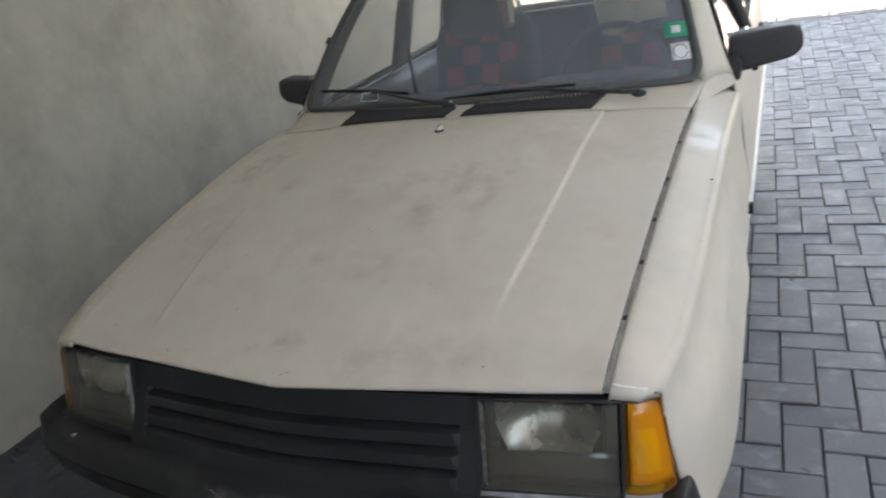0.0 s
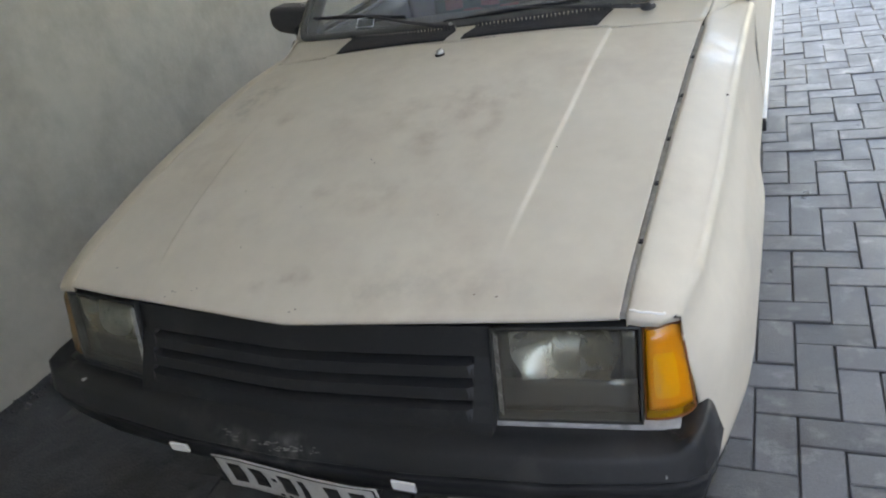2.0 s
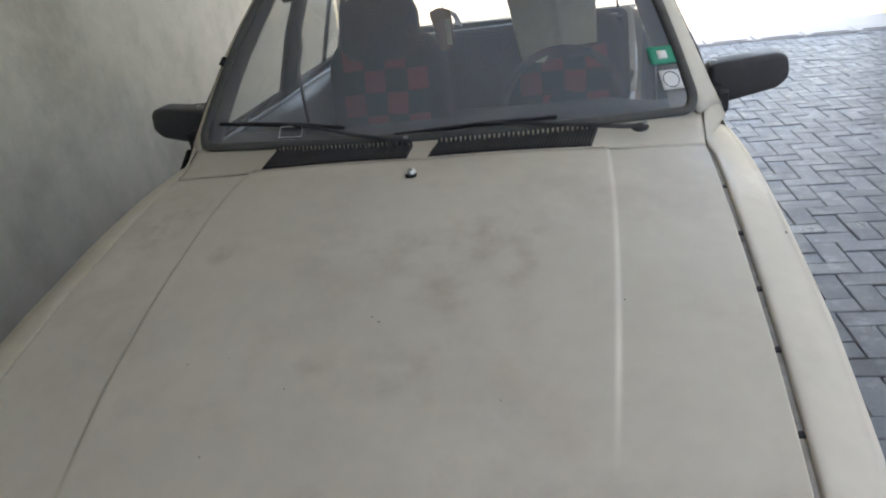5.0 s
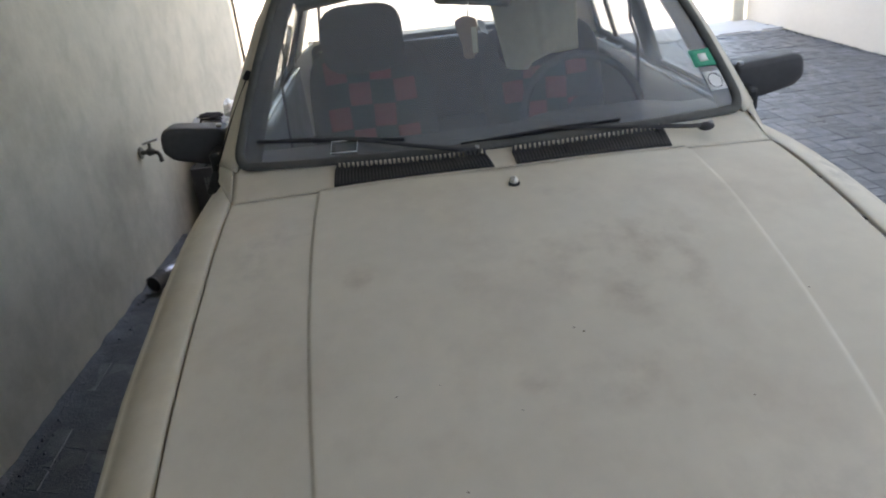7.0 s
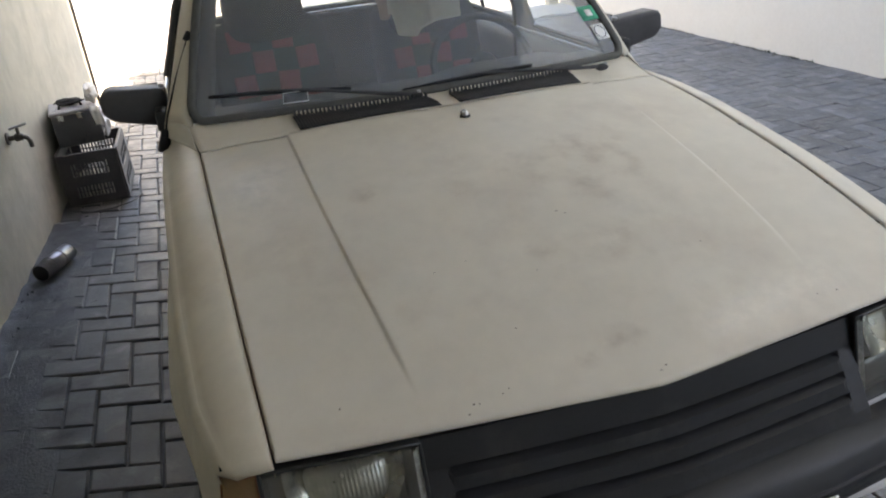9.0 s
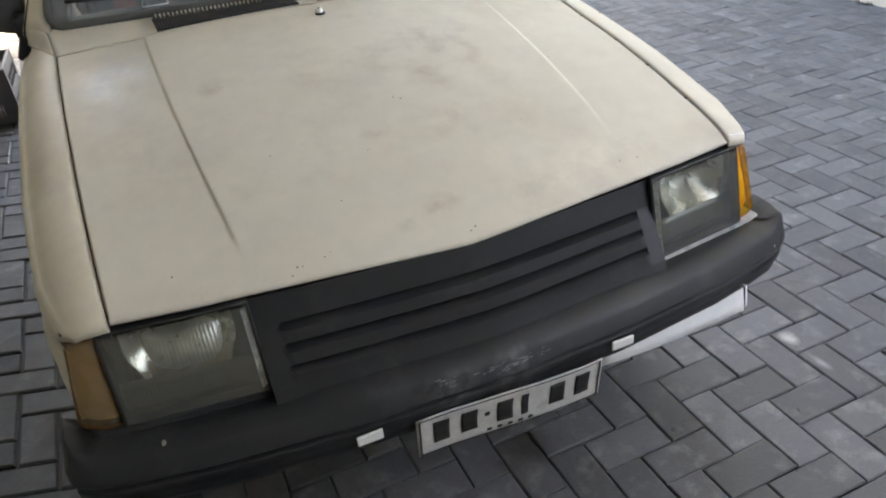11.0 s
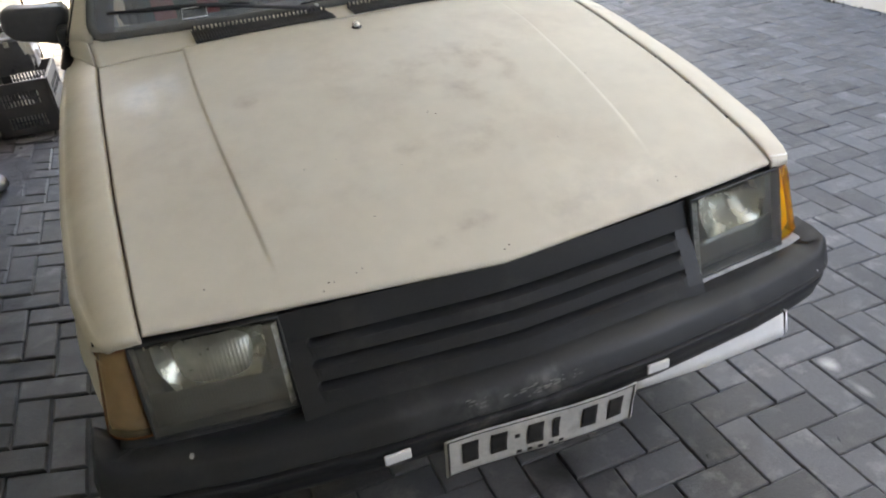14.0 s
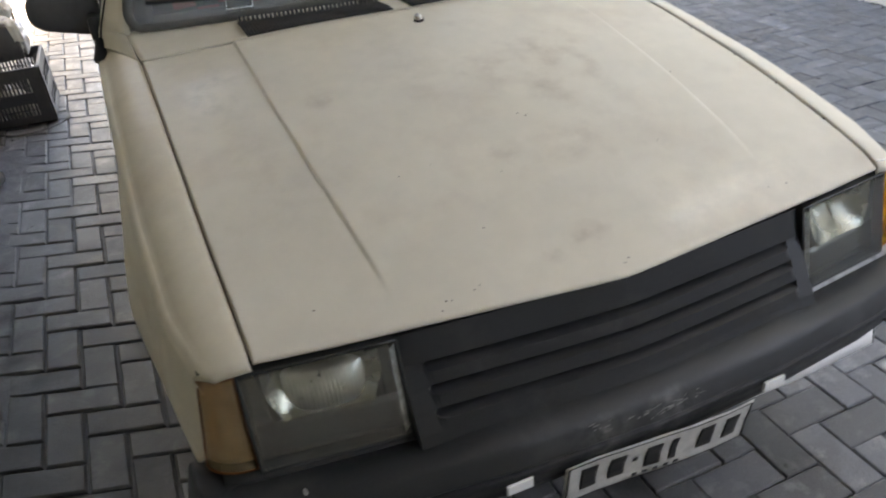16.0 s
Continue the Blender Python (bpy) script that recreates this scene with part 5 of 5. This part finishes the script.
def brick_box(name, label):
    b = thing(name, label, "box")
    m = Matrix.Rotation(radians(8), 4, "Z")
    part("body", box_bm(-1.405, 3.84, 0.41, 0.25, 0.28, 0.185, 0.012, 3, m), M_TOOL, b, "", True)
    part("lid", box_bm(-1.405, 3.84, 0.512, 0.262, 0.292, 0.022, 0.008, 2, m), M_LID, b, "lighter grey lid")
    sweep("handle", [(-1.47, 3.78, 0.523), (-1.465, 3.79, 0.545), (-1.36, 3.81, 0.548), (-1.35, 3.81, 0.525)], 0.008, M_DARK, b)
    for x in (-1.46, -1.36):
        box("latch", (x, 3.695 + 0.14 * (x + 1.41), 0.49), (0.03, 0.012, 0.035), M_CHROME, b, 0.003)
    return b


brick_box("toolbox", "dark grey plastic tool box standing on the crate")


def crumple(name, cx, cy, cz, sx, sy, sz, material, label, seed):
    """A crumpled soft rag or bag."""
    bm = bmesh.new()
    bmesh.ops.create_icosphere(bm, subdivisions=4, radius=1.0)
    for v in bm.verts:
        d = 1 + 0.35 * noise.noise(v.co * 2.1 + Vector((seed, 0, 0))) + 0.18 * noise.noise(v.co * 5.0 + Vector((0, seed, 0)))
        v.co = Vector((v.co.x * sx * d, v.co.y * sy * d, v.co.z * sz * d))
    low = min(v.co.z for v in bm.verts)
    bmesh.ops.translate(bm, vec=(cx, cy, cz - low), verts=bm.verts)
    ob = part(name, bm, material, None, "", True)
    return tagged(ob, label, "bag" if "bag" in name else "rag")


crumple("plastic_bag", -1.285, 3.80, 0.524, 0.035, 0.06, 0.05, M_WHITE, "crumpled white plastic bag lying on the tool box", 2.0)
crumple("rag", -1.42, 3.86, 0.5235, 0.075, 0.04, 0.018, M_CLOTH_K, "crumpled black rag on the tool box lid", 5.0)
crumple("plastic_bag", -1.26, 3.74, 0.017, 0.045, 0.06, 0.11, M_WHITE, "pale plastic bag inside the crate", 8.0)
crumple("rag", -1.40, 3.72, 0.017, 0.08, 0.06, 0.07, M_CONC, "grey cloth inside the crate", 11.0)

# Pale lump added for the bright east face of the tool box.
crumple("plastic_bag", -1.262, 3.86, 0.316, 0.030, 0.11, 0.085, M_BOX_SIDE, "pale grey lump standing for the tool box's bright east side", 14.0)
# strip of the white bag hanging over the edge of the tool box
strip = sheet("plastic_strip", lambda u, v: (-1.30 + 0.05 * u + 0.02 * v, 3.70 - 0.02 * smooth01(v * 4) - 0.004 * math.sin(u * 9 + v * 5), 0.532 - 0.11 * v + 0.006 * math.sin(u * 7)), 8, 12, M_WHITE, None, 0.002)
tagged(strip, "white plastic strip hanging over the tool box edge", "bag")

# tin can lying by the wall
can = thing("tin_can", "grey metal tin lying on the pavers by the wall", "can")
A, B = Vector((-1.530, 2.575, 0.045)), Vector((-1.440, 2.790, 0.045))
ax = (B - A).normalized()
cyl("can_body", A, B, 0.041, M_CAN, can, "", 28)
for p in (A, A.lerp(B, 0.33), A.lerp(B, 0.66), B):
    q = ax.to_track_quat("Z", "Y").to_matrix()
    sweep("rim", [p + q @ Vector((0.0415 * math.cos(a), 0.0415 * math.sin(a), 0)) for a in np.linspace(0, 2 * math.pi, 28, endpoint=False)], 0.0025, M_CAN, can, "", 6, True, 1.0, tuple(ax))
cyl("mouth", A - ax * 0.002, A + ax * 0.004, 0.037, M_DARK, can, "dark open end", 24)

# tap on the wall
tap = thing("garden_tap", "dark worn outdoor tap on a pipe stub in the wall", "tap")
wx = LEFT(3.03)
cyl("flange", (wx - 0.005, 3.03, 0.575), (wx + 0.008, 3.03, 0.575), 0.030, M_TAP, tap)
cyl("pipe", (wx, 3.03, 0.575), (wx + 0.05, 3.03, 0.575), 0.012, M_TAP, tap)
cyl("valve_body", (wx + 0.036, 3.03, 0.575), (wx + 0.074, 3.03, 0.575), 0.020, M_TAP, tap, "", 14, 0.016, 0.003)
sweep("spout", [(wx + 0.066, 3.03, 0.575), (wx + 0.086, 3.03, 0.568), (wx + 0.095, 3.03, 0.550), (wx + 0.096, 3.03, 0.520)], 0.011, M_TAP, tap)
cyl("stem", (wx + 0.055, 3.03, 0.590), (wx + 0.055, 3.03, 0.622), 0.008, M_TAP, tap)
box("tap_handle", (wx + 0.062, 3.03, 0.627), (0.085, 0.018, 0.012), M_STEEL, tap, 0.005, "", Matrix.Rotation(radians(-12), 4, "Y"))

# loose cable in front of the crate
cable = sweep("cable", [(-1.50, 3.46, 0.008), (-1.40, 3.40, 0.008), (-1.28, 3.40, 0.008), (-1.18, 3.46, 0.008), (-1.13, 3.56, 0.008), (-1.15, 3.66, 0.008), (-1.21, 3.68, 0.008)], 0.004, M_RUBBER, None, "", 6)
tagged(cable, "thin grey cable lying in a loop on the pavers", "cable")

# dark joint where the garage wall ends
tagged(box("wall_joint", (LEFT(5.47) + 0.002, 5.47, 1.33), (0.03, 0.034, 2.7), M_DARK, None, 0.003), "dark joint at the end of the garage wall", "trim", kind="structure")

# ---- towards the street ----
kerb = tagged(new("kerb"), "pale concrete gate sill with dark slots", "kerb", kind="structure")
for i in range(12):
    x = -1.35 + i * 0.48
    box("sill_block", (x, 7.50, -0.012), (0.465, 0.26, 0.05), M_CONC, kerb, 0.006)
    box("drain_slot", (x, 7.40, 0.0145), (0.34, 0.026, 0.005), M_DARK, kerb, 0.0)
ym = mesh_from("pavement_street", [(-30, 7.64, 0.0), (30, 7.64, 0.0), (30, 60.0, 0.0), (-30, 60.0, 0.0), (-30, 60.0, -0.12), (30, 60.0, -0.12)], [(0, 1, 2, 3), (3, 2, 5, 4)], M_CONC, False)
tagged(put("pavement_street", ym), "pale sunlit concrete street beyond the gate", "pavement", kind="structure")
post = box("gate_post", (3.86, 8.30, 0.29), (0.14, 0.14, 0.60), M_OCHRE, None, 0.012)
tagged(post, "short beige painted post at the end of the wall", "post")


def moss_strip():
    """Small tufts of moss and weeds along the foot of the east wall."""
    rg = random.Random(3)
    vs, fs = [], []
    for _ in range(900):
        y = rg.uniform(1.0, 8.0)
        if noise.noise((y * 1.3, 0, 0)) < -0.05:
            continue
        x = RIGHT_X - abs(rg.gauss(0, 0.025))
        h, a, w = rg.uniform(0.006, 0.022), rg.uniform(0, 6.28), rg.uniform(0.004, 0.012)
        b = len(vs)
        c, s = math.cos(a), math.sin(a)
        vs += [(x - w * c, y - w * s, -0.005), (x + w * c, y + w * s, -0.005), (x + w * s * 1.5, y - w * c * 1.5, h)]
        fs.append((b, b + 1, b + 2))
    me = mesh_from("moss", vs, fs, mat("moss", (0.045, 0.05, 0.032), 0.9, var=0.3), False)
    tagged(put("moss", me), "dark moss and weeds along the wall foot", "moss", kind="stuff")


moss_strip()


def van(x, y):
    """A pale delivery van parked across the street, seen from behind."""
    v = thing("parked_van", "pale van with red tail lamps parked by the street", "van")
    w, l, h, g = 1.72, 3.6, 1.85, 0.0
    def body(u, k):
        # section round the body, from the sill over the roof to the other sill
        s = 2 * u - 1
        a = abs(s)
        px = math.copysign(interp(a, [0, 0.35, 0.45, 0.7, 1.0], [0, w * 0.42, w * 0.46, w * 0.5, w * 0.48]), s) if a > 1e-6 else 0.0
        pz = interp(a, [0, 0.35, 0.45, 0.7, 1.0], [h, h - 0.03, h - 0.12, 1.0, 0.32])
        return (x + px, y + l * k, g + pz)
    sheet("body", body, 40, 8, M_WHITE, v, 0.02)
    box("tailgate", (x, y + 0.02, g + 1.0), (w * 0.97, 0.06, 1.36), M_WHITE, v, 0.03)
    win = box("rear_window", (x, y - 0.014, g + 1.38), (1.2, 0.012, 0.46), M_DARK, v, 0.004)
    box("frame", (x, y - 0.010, g + 1.38), (1.28, 0.014, 0.54), M_RUBBER, win, 0.004)
    for sx in (-0.76, 0.76):
        lamp_ob = box("tail_lamp", (x + sx, y - 0.018, g + 0.97), (0.13, 0.04, 0.40), M_RED, v, 0.01)
        box("reverse_lens", (x + sx, y - 0.040, g + 0.83), (0.10, 0.006, 0.08), M_WHITE, lamp_ob, 0.002)
    box("rear_bumper", (x, y - 0.05, g + 0.46), (w, 0.10, 0.16), M_BLACK, v, 0.03)
    box("front_panel", (x, y + l, g + 0.95), (w * 0.95, 0.06, 1.2), M_WHITE, v, 0.03)
    for sx in (-0.70, 0.70):
        for wy in (0.75, 2.9):
            tyre = cyl("wheel", (x + sx - 0.09, y + wy, g + 0.30), (x + sx + 0.09, y + wy, g + 0.30), 0.30, M_TYRE, v, "", 24, None, 0.02)
            cyl("rim", (x + sx - 0.095, y + wy, g + 0.30), (x + sx + 0.095, y + wy, g + 0.30), 0.18, M_STEEL, tyre, "", 20)


van(2.25, 16.8)


# ---- paving ----
U = 0.1015
AX, AY, ROT = 0.497, 0.020, 0.018
pavement = tagged(new("pavement"), "grey concrete block paving laid in herringbone", "pavement", kind="structure")


def brick_verts(w, l, h=0.03, b=0.0035, gap=0.0015):
    x, y = w / 2 - gap, l / 2 - gap
    return [(-x, -y, -h), (x, -y, -h), (x, y, -h), (-x, y, -h), (-x, -y, -b), (x, -y, -b), (x, y, -b), (-x, y, -b), (-x + b, -y + b, 0), (x - b, -y + b, 0), (x - b, y - b, 0), (-x + b, y - b, 0)]


BRICK_F = [(0, 1, 5, 4), (1, 2, 6, 5), (2, 3, 7, 6), (3, 0, 4, 7), (4, 5, 9, 8), (5, 6, 10, 9), (6, 7, 11, 10), (7, 4, 8, 11), (8, 9, 10, 11)]
brick_h = mesh_from("paver_across", brick_verts(2 * U, U), BRICK_F, M_PAVER, False)
brick_v = mesh_from("paver_along", brick_verts(U, 2 * U), BRICK_F, M_PAVER, False)
# the narrow strip by the west wall was laid askew, with its own start
SKEW, STRIP_X = -0.31, -0.72


def askew(vs):
    return [(x, y + SKEW * x, z) for x, y, z in vs]


skew_h = mesh_from("paver_across_askew", askew(brick_verts(2 * 0.1065, 0.1078, 0.03, 0.006, 0.0036)), BRICK_F, M_PAVER, False)
skew_v = mesh_from("paver_along_askew", askew(brick_verts(0.1065, 2 * 0.1078, 0.03, 0.006, 0.0036)), BRICK_F, M_PAVER, False)
rng = random.Random(7)
far_v, far_f = [], []
count = 0


def lay(x, y, across, strip):
    """One paver, as a piece of its own where it lies near the walk, else in the joined rest."""
    global count
    if strip != (x < STRIP_X) or not (LEFT(y) - 0.08 < x < RIGHT_X + 0.08) or y > 7.35:
        return
    dz, rx, ry = rng.uniform(-0.003, 0.002) - (0.002 if strip else 0), rng.gauss(0, 0.007), rng.gauss(0, 0.007)
    near = (0.35 < x < 1.45 and -0.55 < y < 1.75) or (strip and -1.55 < x and 0.2 < y < 2.6)
    turn = (0.027 if strip else ROT) + rng.gauss(0, 0.006)
    m = Matrix.Translation((x, y, dz)) @ Matrix.Rotation(turn, 4, "Z") @ Euler((rx, ry, 0)).to_matrix().to_4x4()
    me = (skew_h if across else skew_v) if strip else (brick_h if across else brick_v)
    if near and count < 300:
        ob = new("paver", me)
        ob.matrix_world = m
        ob.parent = pavement
        count += 1
    else:
        b0 = len(far_v)
        far_v.extend(tuple(m @ v.co) for v in me.vertices)
        far_f.extend(tuple(b0 + q for q in f) for f in BRICK_F)


for strip in (True, False):
    for i in range(-24, 38):
        for j in range(-48, 80):
            k = (i + j - 1) % 4
            if k not in (0, 2):
                continue
            ci, cj = (i + 1, j + 0.5) if k == 0 else (i + 0.5, j + 1)
            if strip:
                ci, cj = ci - 2, cj - 0.5
                lay(-1.104 + 0.1065 * ci - 0.0029 * cj, 1.887 - 0.033 * ci + 0.1078 * cj, k == 0, True)
            else:
                lay(AX + ci * U - ROT * cj * U, AY + cj * U, k == 0, False)
rest = put("pavers", mesh_from("pavers", far_v, far_f, M_PAVER_FAR, False), pavement)
tagged(rest, "further grey block pavers", kind="stuff")


def silt_sheet():
    """Fine dirt that fills the joints along the west wall and hides the pavers in the bay's front corner."""
    x0, x1, y0, y1, n, m = -1.76, -0.62, -1.5, 3.3, 114, 480
    def fn(u, v):
        x, y = lerp(x0, x1, u), lerp(y0, y1, v)
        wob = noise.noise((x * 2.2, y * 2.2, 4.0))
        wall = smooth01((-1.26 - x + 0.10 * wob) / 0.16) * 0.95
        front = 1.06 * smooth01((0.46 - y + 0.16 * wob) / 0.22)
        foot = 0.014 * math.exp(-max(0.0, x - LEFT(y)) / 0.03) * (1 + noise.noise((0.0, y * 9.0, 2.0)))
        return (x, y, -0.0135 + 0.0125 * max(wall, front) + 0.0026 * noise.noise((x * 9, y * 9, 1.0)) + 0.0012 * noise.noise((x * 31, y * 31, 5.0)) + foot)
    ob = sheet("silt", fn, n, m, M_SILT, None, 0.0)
    tagged(ob, "dark trodden dirt over the pavers by the wall", "dirt", kind="stuff")


silt_sheet()


def wall_rubble():
    """Crumbs of mortar and dirt along the foot of the west wall."""
    rg = random.Random(12)
    vs, fs = [], []
    for i in range(420):
        y = rg.uniform(-0.4, 3.2) if i < 260 else rg.uniform(-0.7, 1.2)
        x, r = LEFT(y) + abs(rg.gauss(0, 0.03)) + 0.004, rg.uniform(0.002, 0.009) if i < 320 else rg.uniform(0.008, 0.02)
        b = len(vs)
        top = (x, y, r * rg.uniform(0.9, 1.6))
        ring = [(x + r * rg.uniform(0.7, 1.2) * math.cos(k * 1.257), y + r * rg.uniform(0.7, 1.2) * math.sin(k * 1.257), -0.004) for k in range(5)]
        vs += ring + [top]
        fs += [(b + k, b + (k + 1) % 5, b + 5) for k in range(5)]
    tagged(put("rubble", mesh_from("rubble", vs, fs, M_SILT, False)), "crumbs of mortar along the foot of the wall", "rubble", kind="stuff")


wall_rubble()
